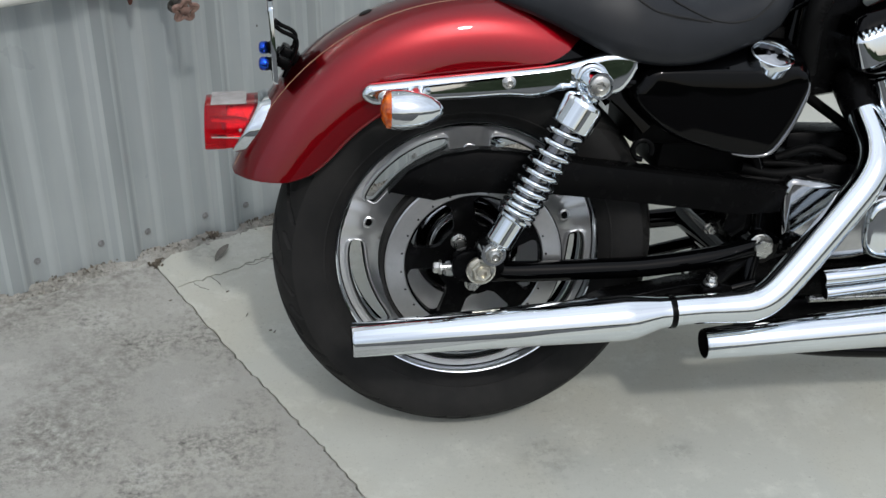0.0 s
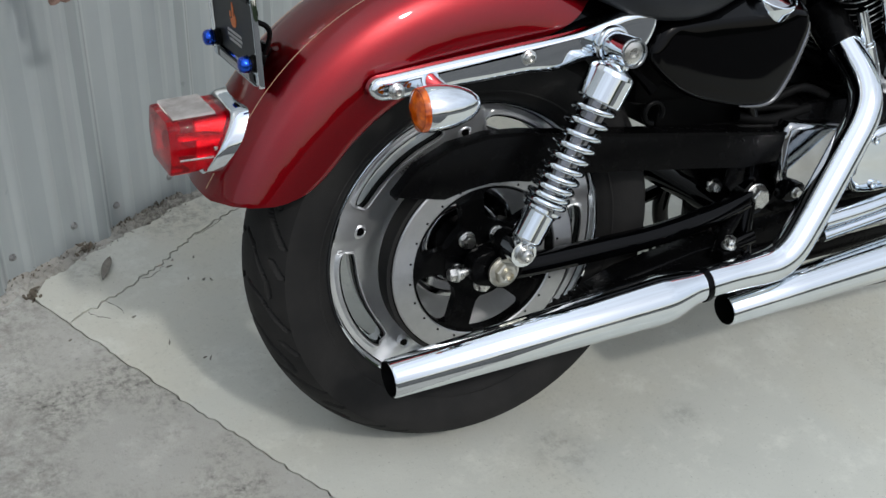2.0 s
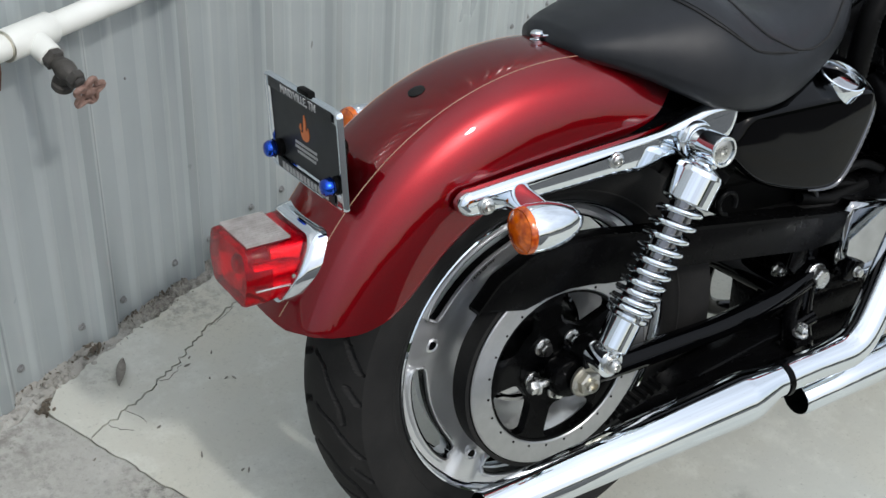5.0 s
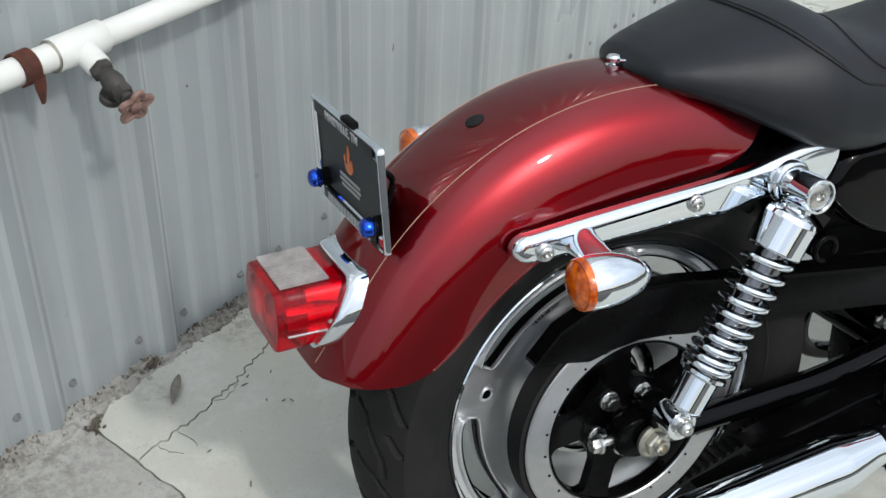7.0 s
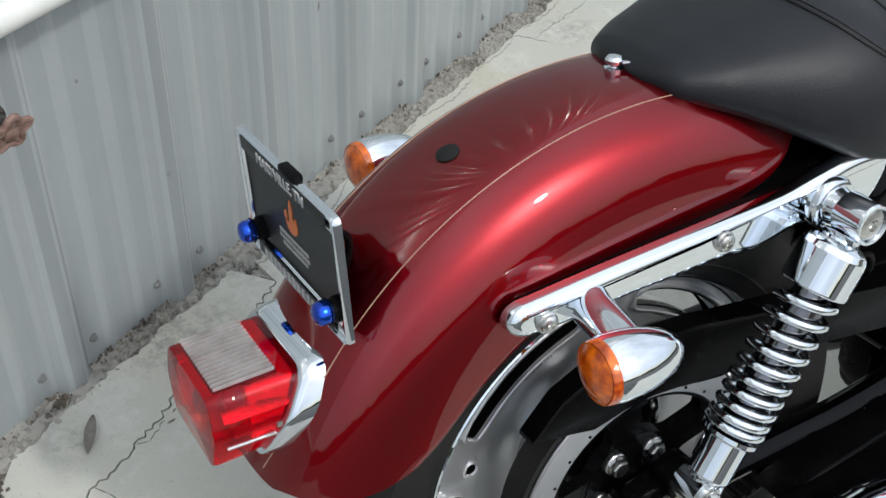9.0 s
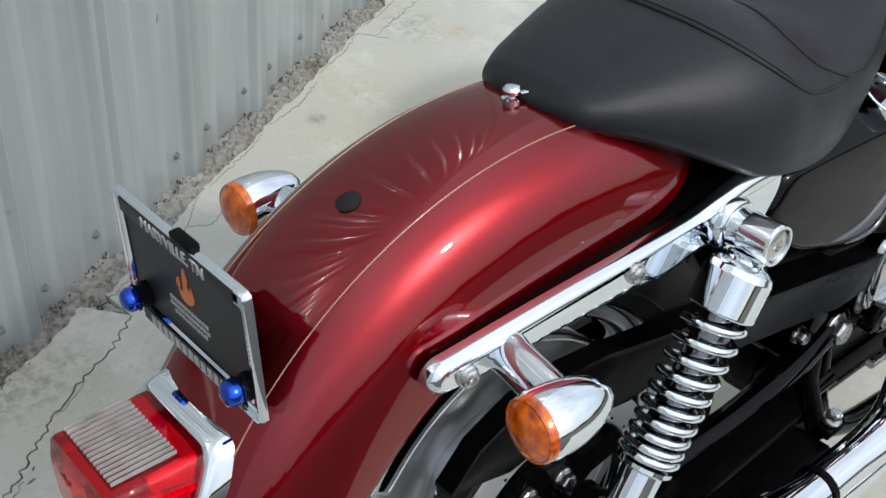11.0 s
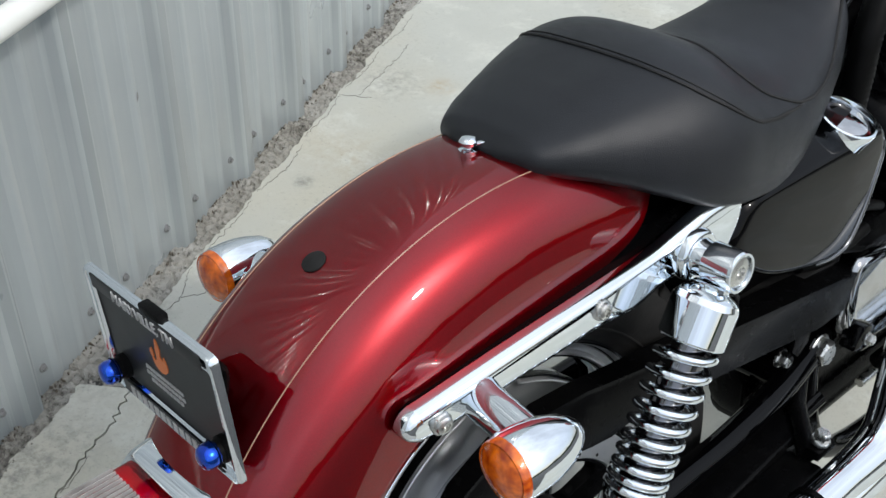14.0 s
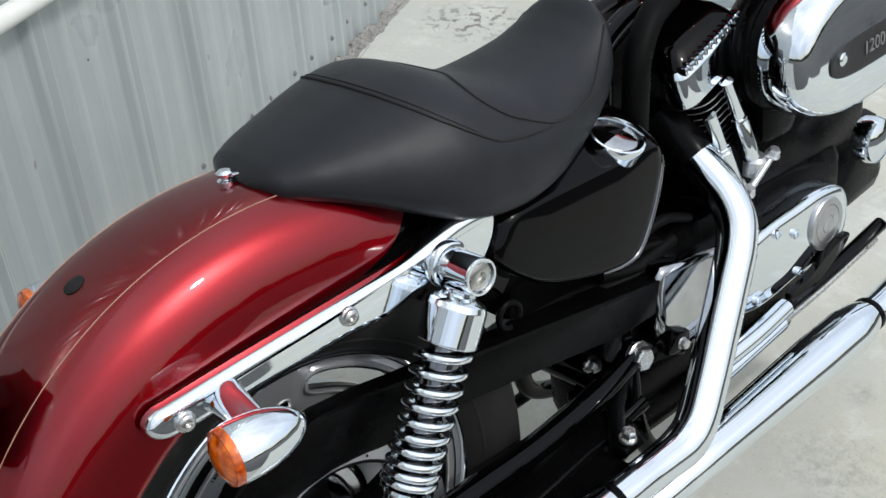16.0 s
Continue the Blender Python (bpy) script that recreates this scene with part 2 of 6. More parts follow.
SOOTY = (0.17, 0.162, 0.145)
GREY, RUSTY = (0.20, 0.195, 0.175), (0.40, 0.33, 0.22)
STAINS = [(0.58, 1.40, 0.07, GREY, 0.7), (0.815, 1.386, 0.05, GREY, 0.55), (1.31, 1.31, 0.13, GREY, 0.45), (1.52, 1.37, 0.05, GREY, 0.5), (2.16, 2.96, 0.16, SOOTY, 0.95), (2.27, 2.93, 0.08, SOOTY, 0.9), (1.38, 2.71, 0.10, GREY, 0.5), (0.27, 2.24, 0.10, GREY, 0.5), (0.40, 2.33, 0.08, GREY, 0.6), (1.463, 2.633, 0.05, RUSTY, 0.8), (0.982, 2.529, 0.03, GREY, 0.8), (1.11, 2.547, 0.12, RUSTY, 0.4)]
OLD_STAINS = [(-0.14, 2.03, 0.10, SOOTY, 0.75), (-0.24, 1.99, 0.11, SOOTY, 0.8), (-0.36, 1.93, 0.12, SOOTY, 0.8), (-0.21, 1.72, 0.14, SOOTY, 0.7), (-0.25, 1.55, 0.16, SOOTY, 0.8)]
STAINS += [(0.02, 2.11, 0.06, GREY, 0.7), (0.20, 2.22, 0.08, GREY, 0.7), (0.52, 2.40, 0.08, GREY, 0.7)]
SLAB = concrete("smooth_concrete", (0.525, 0.533, 0.480), (0.405, 0.418, 0.382), (0.20, 0.195, 0.175), 0.55, 0.3, STAINS)
OLD_SLAB = concrete("weathered_concrete", (0.415, 0.415, 0.382), (0.285, 0.285, 0.262), (0.065, 0.065, 0.060), 1.15, 0.9, OLD_STAINS, 0.5)
DULL = surface("road_dulled_chrome", (0.55, 0.56, 0.57), (0.38, 0.38, 0.39), scale=18, rough=0.07, metal=1.0, rough_var=0.05)
DARK_TUBE = surface("dark_polished_tube", (0.27, 0.275, 0.285), (0.16, 0.16, 0.17), scale=18, rough=0.08, metal=1.0, rough_var=0.05)
RUBBLE = concrete("crumbling_mortar", (0.385, 0.382, 0.352), (0.245, 0.235, 0.21), (0.05, 0.045, 0.037), 1.4, 1.0)
EARTH = concrete("joint_dirt", (0.15, 0.145, 0.13), (0.08, 0.075, 0.07), (0.04, 0.04, 0.04), 0.8, 1.0)
# ground out of view, made dark to deepen reflections in paint and chrome
DARK_GROUND = concrete("dark_ground", (0.085, 0.085, 0.083), (0.055, 0.055, 0.054), (0.03, 0.03, 0.03), 0.8, 1.0, (), 0.3, 0.15)
FOLIAGE = surface("far_foliage", (0.03, 0.04, 0.02), (0.06, 0.075, 0.04), scale=1.5, rough=0.9, spec=0.1)
LITTER = surface("damp_litter", (0.075, 0.066, 0.052), (0.15, 0.125, 0.095), scale=90, rough=0.9)
LEAF = surface("dry_leaf", (0.24, 0.225, 0.195), (0.15, 0.14, 0.12), scale=90, rough=0.8)


def painted_sheet(name, light, dark):
    """Grey painted sheet steel with faint vertical run marks and dust."""
    m = surface(name, light, dark, scale=2.6, rough=0.30, rough_var=0.07, bump=0.05, bump_scale=14, coat=1.0)
    nt = m.node_tree
    b = nt.nodes["Principled BSDF"]
    b.inputs["Coat Roughness"].default_value = 0.13
    b.inputs["Coat IOR"].default_value = 1.65
    co = next(n for n in nt.nodes if n.bl_idname == "ShaderNodeTexCoord")
    mp = nt.nodes.new("ShaderNodeMapping")
    mp.inputs["Scale"].default_value = (38, 38, 1.6)
    nt.links.new(co.outputs["Object"], mp.inputs["Vector"])
    n = nt.nodes.new("ShaderNodeTexNoise")
    n.inputs["Scale"].default_value, n.inputs["Detail"].default_value = 1.0, 6
    nt.links.new(mp.outputs["Vector"], n.inputs["Vector"])
    r = nt.nodes.new("ShaderNodeMapRange")
    r.inputs["From Min"].default_value, r.inputs["From Max"].default_value = 0.56, 0.78
    r.inputs["To Max"].default_value = 0.22
    nt.links.new(n.outputs["Fac"], r.inputs["Value"])
    x = nt.nodes.new("ShaderNodeMix")
    x.data_type = "RGBA"
    x.inputs["B"].default_value = (0.46, 0.47, 0.46, 1)
    nt.links.new(r.outputs["Result"], x.inputs["Factor"])
    old = b.inputs["Base Color"].links[0].from_socket
    nt.links.new(old, x.inputs["A"])
    # broad grey rain marks running down the sheet
    mp2 = nt.nodes.new("ShaderNodeMapping")
    mp2.inputs["Scale"].default_value = (11, 11, 0.7)
    nt.links.new(co.outputs["Object"], mp2.inputs["Vector"])
    n2 = nt.nodes.new("ShaderNodeTexNoise")
    n2.inputs["Scale"].default_value, n2.inputs["Detail"].default_value, n2.inputs["Roughness"].default_value = 1.0, 7, 0.65
    nt.links.new(mp2.outputs["Vector"], n2.inputs["Vector"])
    r2 = nt.nodes.new("ShaderNodeMapRange")
    r2.inputs["From Min"].default_value, r2.inputs["From Max"].default_value = 0.50, 0.72
    r2.inputs["To Max"].default_value = 0.55
    nt.links.new(n2.outputs["Fac"], r2.inputs["Value"])
    x2 = nt.nodes.new("ShaderNodeMix")
    x2.data_type = "RGBA"
    x2.inputs["B"].default_value = (0.25, 0.275, 0.275, 1)
    nt.links.new(r2.outputs["Result"], x2.inputs["Factor"])
    nt.links.new(x.outputs["Result"], x2.inputs["A"])
    nt.links.new(x2.outputs["Result"], b.inputs["Base Color"])
    return m


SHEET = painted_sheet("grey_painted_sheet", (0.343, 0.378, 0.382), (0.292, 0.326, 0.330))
# a paler tone for the ribs' narrow edges, a darker one for their crowns
RIB_EDGE = painted_sheet("pale_rib_edge", (0.385, 0.42, 0.424), (0.325, 0.36, 0.364))
CROWN = painted_sheet("darker_rib_crown", (0.300, 0.332, 0.336), (0.245, 0.273, 0.277))


# ---- mesh helpers ----
def part(name, bm, material, parent=None, label="", sharp=38, flat=False):
    """Links a bmesh as one mesh object, under a thing or a part where one is given."""
    bmesh.ops.recalc_face_normals(bm, faces=bm.faces)
    me = bpy.data.meshes.new(name)
    bm.to_mesh(me)
    bm.free()
    if not flat:
        me.polygons.foreach_set("use_smooth", [True] * len(me.polygons))
        me.set_sharp_from_angle(angle=radians(sharp))
    me.materials.append(material)
    ob = new(name, me)
    if parent is not None:
        ob.parent = parent
    if label:
        tagged(ob, label)
    return ob


def frame_of(axis):
    z = Vector(axis).normalized()
    x = z.orthogonal().normalized()
    return x, z.cross(x), z


def skin(bm, rings, closed=True, caps=True):
    """Skins rings of equally many points."""
    vs = [[bm.verts.new(p) for p in ring] for ring in rings]
    n = len(vs[0])
    for a, b in zip(vs, vs[1:]):
        for i in range(n if closed else n - 1):
            j = (i + 1) % n
            bm.faces.new((a[i], a[j], b[j], b[i]))
    if caps and closed:
        bm.faces.new(vs[0][::-1])
        bm.faces.new(vs[-1])
    return vs


def lathe(bm, profile, centre, axis, seg=32, caps=True):
    """profile: rows of (radius, height along axis)."""
    x, y, z = frame_of(axis)
    c = Vector(centre)
    rings = []
    held = []
    for i, (r, h) in enumerate(profile):
        before = Vector((r - profile[i - 1][0], h - profile[i - 1][1])) if i else None
        after = Vector((profile[i + 1][0] - r, profile[i + 1][1] - h)) if i < len(profile) - 1 else None
        bend = before.angle(after) if before and after and before.length > 1e-9 and after.length > 1e-9 else 0.0
        la, lb = (before.length if before else 0), (after.length if after else 0)
        firm = bend > radians(30) or (bend > radians(4) and max(la, lb) > 4 * min(la, lb) > 0)
        if firm and before.length > 0.004:
            held.append((r - before.x / before.length * 0.0008, h - before.y / before.length * 0.0008))
        held.append((r, h))
        if firm and after.length > 0.004:
            held.append((r + after.x / after.length * 0.0008, h + after.y / after.length * 0.0008))
    for r, h in held:
        rings.append([c + z * h + (x * math.cos(2 * math.pi * i / seg) + y * math.sin(2 * math.pi * i / seg)) * max(r, 1e-5) for i in range(seg)])
    return skin(bm, rings, True, caps)


def curve_points(points, n=8):
    """A smooth line through the points."""
    p = [Vector(q) for q in points]
    p = [2 * p[0] - p[1]] + p + [2 * p[-1] - p[-2]]
    out = []
    for i in range(1, len(p) - 2):
        for k in range(n):
            t = k / n
            a, b, c, d = p[i - 1], p[i], p[i + 1], p[i + 2]
            out.append(0.5 * ((2 * b) + (c - a) * t + (2 * a - 5 * b + 4 * c - d) * t * t + (3 * b - a - 3 * c + d) * t * t * t))
    out.append(p[-2])
    return out


def sweep(bm, points, radius, seg=20, caps=True, squash=1.0):
    """A tube along the points; radius may be one number or one for each point."""
    pts = [Vector(p) for p in points]
    rad = radius if isinstance(radius, (list, tuple)) else [radius] * len(pts)
    tang = [(pts[min(i + 1, len(pts) - 1)] - pts[max(i - 1, 0)]).normalized() for i in range(len(pts))]
    x = tang[0].orthogonal().normalized()
    rings = []
    for p, t, r in zip(pts, tang, rad):
        x = (x - t * x.dot(t)).normalized()
        y = t.cross(x)
        rings.append([p + (x * math.cos(2 * math.pi * i / seg) + y * math.sin(2 * math.pi * i / seg) * squash) * r for i in range(seg)])
    return skin(bm, rings, True, caps)


def plate(bm, outline, y0, y1, bevel=0.0, seg=2):
    """A plate whose outline (x, z) runs in the xz plane, from y0 to y1."""
    a = [bm.verts.new((x, y0, z)) for x, z in outline]
    b = [bm.verts.new((x, y1, z)) for x, z in outline]
    faces = [bm.faces.new(a), bm.faces.new(b[::-1])]
    n = len(outline)
    for i in range(n):
        faces.append(bm.faces.new((a[i], b[i], b[(i + 1) % n], a[(i + 1) % n])))
    if bevel:
        edges = list({e for f in faces[:2] for e in f.edges})
        bmesh.ops.bevel(bm, geom=edges, offset=bevel, segments=seg, affect="EDGES", profile=0.5)
    return faces


def block(bm, centre, size, rot=(0, 0, 0), bevel=0.0, seg=2):
    m = Matrix.Translation(centre) @ Euler([radians(a) for a in rot]).to_matrix().to_4x4() @ Matrix.Diagonal((*size, 1))
    made = bmesh.ops.create_cube(bm, size=1, matrix=m)
    if bevel:
        edges = list({e for v in made["verts"] for e in v.link_edges})
        bmesh.ops.bevel(bm, geom=edges, offset=bevel, segments=seg, affect="EDGES", profile=0.5)


def rounded_plate(bm, outline, y_in, y_out, r, seg=4):
    """A plate whose outer rim is rounded; y_in and y_out may follow x. The outline (x, z) runs either way round."""
    n = len(outline)
    area = sum(outline[i - 1][0] * outline[i][1] - outline[i][0] * outline[i - 1][1] for i in range(n))
    way = 1 if area > 0 else -1
    normals = []
    for i in range(n):
        ax, az = outline[i - 1]
        bx, bz = outline[(i + 1) % n]
        l = math.hypot(bx - ax, bz - az) or 1.0
        normals.append((-(bz - az) / l * way, (bx - ax) / l * way))
    yi = y_in if callable(y_in) else (lambda x: y_in)
    yo = y_out if callable(y_out) else (lambda x: y_out)
    levels = [(0.0, None)] + [(r * (1 - math.cos(t)), r * (1 - math.sin(t))) for t in [math.pi / 2 * k / seg for k in range(seg + 1)]] + [(r + 0.0012, 0.0)]
    rings = []
    for inset, back in levels:
        ring = []
        for (x, z), (nx, nz) in zip(outline, normals):
            side = 1 if yo(x) > yi(x) else -1
            y = yi(x) if back is None else yo(x) - side * back
            ring.append((x + nx * inset, y, z + nz * inset))
        rings.append(ring)
    skin(bm, rings)


def hex_bolt(bm, centre, axis, r, h, washer=True, dome=False):
    z = Vector(axis).normalized()
    if washer:
        lathe(bm, [(r * 1.35, 0), (r * 1.35, h * 0.22), (r * 1.25, h * 0.3)], centre, axis, 24)
    if dome:
        lathe(bm, [(r, h * 0.2), (r, h * 0.55), (r * 0.9, h * 0.8), (r * 0.6, h), (r * 0.45, h), (r * 0.4, h * 0.7)], centre, axis, 24)
    else:
        lathe(bm, [(r * 1.08, h * 0.25), (r * 1.08, h * 0.85), (r * 0.95, h)], centre, axis, 6)
        lathe(bm, [(r * 0.85, h * 0.9), (r * 0.8, h * 1.05)], centre, axis, 20)


def oval(cx, cz, a, b, n=40, power=2.0, turn=0.0):
    out = []
    for i in range(n):
        t = 2 * math.pi * i / n
        c, s = math.cos(t), math.sin(t)
        x = a * math.copysign(abs(c) ** (2 / power), c)
        z = b * math.copysign(abs(s) ** (2 / power), s)
        ct, st = math.cos(turn), math.sin(turn)
        out.append((cx + x * ct - z * st, cz + x * st + z * ct))
    return out


def smooth_outline(points, n=6):
    """A closed smooth outline through (x, z) points."""
    p = [Vector((x, 0, z)) for x, z in points]
    k = len(p)
    out = []
    for i in range(k):
        a, b, c, d = p[i - 1], p[i], p[(i + 1) % k], p[(i + 2) % k]
        for j in range(n):
            t = j / n
            q = 0.5 * ((2 * b) + (c - a) * t + (2 * a - 5 * b + 4 * c - d) * t * t + (3 * b - a - 3 * c + d) * t * t * t)
            out.append((q.x, q.z))
    return out


def lerp_table(table, x):
    if x <= table[0][0]:
        return table[0][1:]
    for a, b in zip(table, table[1:]):
        if x <= b[0]:
            t = (x - a[0]) / (b[0] - a[0])
            return tuple(p + (q - p) * t for p, q in zip(a[1:], b[1:]))
    return table[-1][1:]


def writing(text, size, depth=0.0006):
    """The mesh of a line of writing, centred, in the xy plane."""
    cu = bpy.data.curves.new("writing", "FONT")
    cu.body, cu.size, cu.extrude, cu.align_x, cu.align_y = text, size, depth, "CENTER", "CENTER"
    ob = bpy.data.objects.new("writing", cu)
    scene.collection.objects.link(ob)
    me = bpy.data.meshes.new_from_object(ob.evaluated_get(bpy.context.evaluated_depsgraph_get()))
    bpy.data.objects.remove(ob)
    return me


def round_corners(points, r, n=4):
    """A closed polygon (a, b) with rounded corners."""
    out = []
    k = len(points)
    for i in range(k):
        p, q, s = Vector(points[i - 1]), Vector(points[i]), Vector(points[(i + 1) % k])
        u, v = (p - q).normalized(), (s - q).normalized()
        a, c = q + u * r, q + v * r
        for j in range(n + 1):
            t = j / n
            out.append(tuple(a * (1 - t) ** 2 + q * 2 * t * (1 - t) + c * t * t))
    return out

# ---- the yard: sloping concrete, joint, cracks, mortar strip, sheet wall ----
def sheet_height(x, y):
    """Height of the sloping yard, easing into level ground far off."""
    r = math.hypot(x, y)
    k = min(1.0, 9.0 / max(r, 1e-6))
    n = FLOOR.to_3x3() @ Vector((0, 0, 1))
    return -(n.x * x * k + n.y * y * k) / n.z


def ground_sheet():
    bm = bmesh.new()
    radii = [0.0, 2, 4, 6, 9, 14, 25, 60, 150, 400, 1200]
    rings = []
    for r in radii[1:]:
        rings.append([(r * math.cos(a), r * math.sin(a), sheet_height(r * math.cos(a), r * math.sin(a)) - 0.009) for a in [2 * math.pi * i / 48 for i in range(48)]])
    vs = skin(bm, rings, True, False)
    c = bm.verts.new((0, 0, -0.009))
    for i in range(48):
        bm.faces.new((c, vs[0][i], vs[0][(i + 1) % 48]))
    return tagged(part("ground", bm, DARK_GROUND, None, flat=True), "ground beyond the pale concrete, out of view and darkened for the reflections", "ground", kind="structure")


ground = ground_sheet()


def jagged(points, amp, step, seed):
    """A broken line through the points, with a crack's unevenness."""
    rnd = random.Random(seed)
    out = []
    for a, b in zip(points, points[1:]):
        a, b = Vector(a), Vector(b)
        n = max(1, int((b - a).length / step))
        side = Vector((-(b - a).y, (b - a).x)).normalized()
        for i in range(n):
            out.append(a.lerp(b, i / n) + side * (rnd.uniform(-amp, amp) if (i or a != Vector(points[0])) else 0))
    out.append(Vector(points[-1]))
    return out


JOINT = jagged([(-0.087, 2.064), (-0.047, 1.977)], 0.002, 0.02, 3) + jagged([(-0.047, 1.977), (0.046, 1.769), (0.112, 1.634), (0.195, 1.468), (0.25, 1.343), (0.60, 0.55), (1.80, -2.26)], 0.0030, 0.010, 4)[1:]
CRACK = jagged([(-0.047, 1.977), (0.005, 2.004), (0.065, 2.035), (0.148, 2.088), (0.206, 2.131), (0.278, 2.183), (0.356, 2.216), (0.419, 2.262)], 0.0046, 0.008, 5)
WALL_P, WALL_A = Vector((-0.104, 2.124, 0)), radians(26.2)
WALL_D, WALL_N = Vector((math.cos(WALL_A), math.sin(WALL_A), 0)), Vector((-math.sin(WALL_A), math.cos(WALL_A), 0))


def strip_edge(s0, s1, near, amp, seed):
    """The ragged outer edge of the mortar strip along the foot of the wall."""
    rnd = random.Random(seed)
    out, s = [], s0
    while s < s1:
        w = near + 0.010 * noise.noise(Vector((s * 7.0, seed, 0.3))) + 0.007 * noise.noise(Vector((s * 31.0, seed, 2.3))) + rnd.uniform(-amp, amp) * 0.5
        p = WALL_P + WALL_D * s - WALL_N * w
        out.append(Vector((p.x, p.y)))
        s += 0.009 if -0.6 < s < 2.6 else 0.06
    return out


S_J = (Vector((-0.087, 2.064, 0)) - WALL_P).dot(WALL_D)
S_C = (Vector((0.419, 2.262, 0)) - WALL_P).dot(WALL_D)
edge_left = strip_edge(-4.0, S_J - 0.01, 0.042, 0.004, 6)
edge_mid = strip_edge(S_J + 0.05, S_C - 0.02, 0.034, 0.006, 7)
edge_right = strip_edge(S_C + 0.02, 5.5, 0.046, 0.004, 8)


def slab(name, outline, top, material, label):
    """One poured piece of concrete with slightly worn edges."""
    bm = bmesh.new()
    a = [bm.verts.new((p.x, p.y, top)) for p in outline]
    b = [bm.verts.new((p.x, p.y, top - 0.05)) for p in outline]
    f = bm.faces.new(a)
    n = len(a)
    for i in range(n):
        bm.faces.new((a[i], b[i], b[(i + 1) % n], a[(i + 1) % n]))
    ob = part(name, bm, material, ground, label, flat=True)
    ob.matrix_basis = FLOOR
    return ob


def shrink(line, d):
    """Moves a line sideways by d."""
    out = []
    for i, p in enumerate(line):
        t = (line[min(i + 1, len(line) - 1)] - line[max(i - 1, 0)]).normalized()
        out.append(p + Vector((-t.y, t.x)) * d)
    return out


far = [Vector(p) for p in ((6.5, -0.1), (7.5, 3))]
slab("slab", shrink(edge_left, -0.002) + [JOINT[0] - Vector((0.006, 0.0))] + [p for p in shrink(JOINT, -0.0022)[1:] if p.y > 0.75] + [Vector((-4.2, -1.6))], 0.002, OLD_SLAB, "rough weathered grey concrete with black specks")
slab("slab", shrink(JOINT, 0.0022)[4:][::-1] + shrink(CRACK, -0.0013)[1:] + shrink(edge_right, -0.002) + far[::-1] + [Vector((1.815, -2.26))], 0.0, SLAB, "smooth pale trowelled concrete")
slab("slab", [JOINT[0] + Vector((0.004, 0))] + shrink(JOINT[:5], 0.0016)[1:] + shrink(CRACK, 0.0013)[1:] + shrink(edge_mid, -0.002)[::-1], 0.001, SLAB, "smooth pale concrete corner cut off by a crack")


def hairline(points, seed):
    """A fine crack in the slab, filled with dirt."""
    bm = bmesh.new()
    pts = jagged(points, 0.0034, 0.007, seed)
    n = len(pts)
    rings = []
    for i, p in enumerate(pts):
        t = (pts[min(i + 1, n - 1)] - pts[max(i - 1, 0)]).normalized()
        w = 0.0009 * (0.4 + 0.6 * math.sin(math.pi * (i + 0.5) / n)) * (0.6 + 0.4 * math.sin(i * 2.3))
        side = Vector((-t.y, t.x)) * w
        rings.append([(p.x - side.x, p.y - side.y, -0.002), (p.x + side.x, p.y + side.y, -0.002), (p.x + side.x, p.y + side.y, 0.0006), (p.x - side.x, p.y - side.y, 0.0006)])
    skin(bm, rings)
    ob = part("hairline_crack", bm, EARTH, ground, "fine branching crack in the concrete", flat=True)
    ob.matrix_basis = FLOOR


hairline([(1.257, 2.733), (1.283, 2.706), (1.302, 2.684)], 31)
hairline([(1.286, 2.709), (1.38, 2.745), (1.473, 2.783), (1.542, 2.816)], 32)
hairline([(0.60, 2.39), (0.64, 2.372), (0.70, 2.41), (0.78, 2.44)], 33)


# spurs beside the main crack, and cracks along the mortar's outer edge
hairline([(0.025, 2.014), (0.036, 1.998), (0.044, 1.972)], 34)
hairline([(0.100, 2.057), (0.118, 2.052), (0.150, 2.078)], 35)
hairline([(-0.010, 1.996), (0.000, 1.975), (0.020, 1.966)], 36)
hairline([(0.235, 2.152), (0.262, 2.160), (0.300, 2.186)], 37)
for k in range(9):
    s = 0.20 + 0.22 * k
    a = WALL_P + WALL_D * s - WALL_N * 0.052
    b = WALL_P + WALL_D * (s + 0.19) - WALL_N * (0.056 + 0.006 * math.sin(k * 2.1))
    m = WALL_P + WALL_D * (s + 0.10) - WALL_N * (0.064 + 0.008 * math.sin(k * 3.7))
    hairline([(a.x, a.y), (m.x, m.y), (b.x, b.y)], 50 + k)


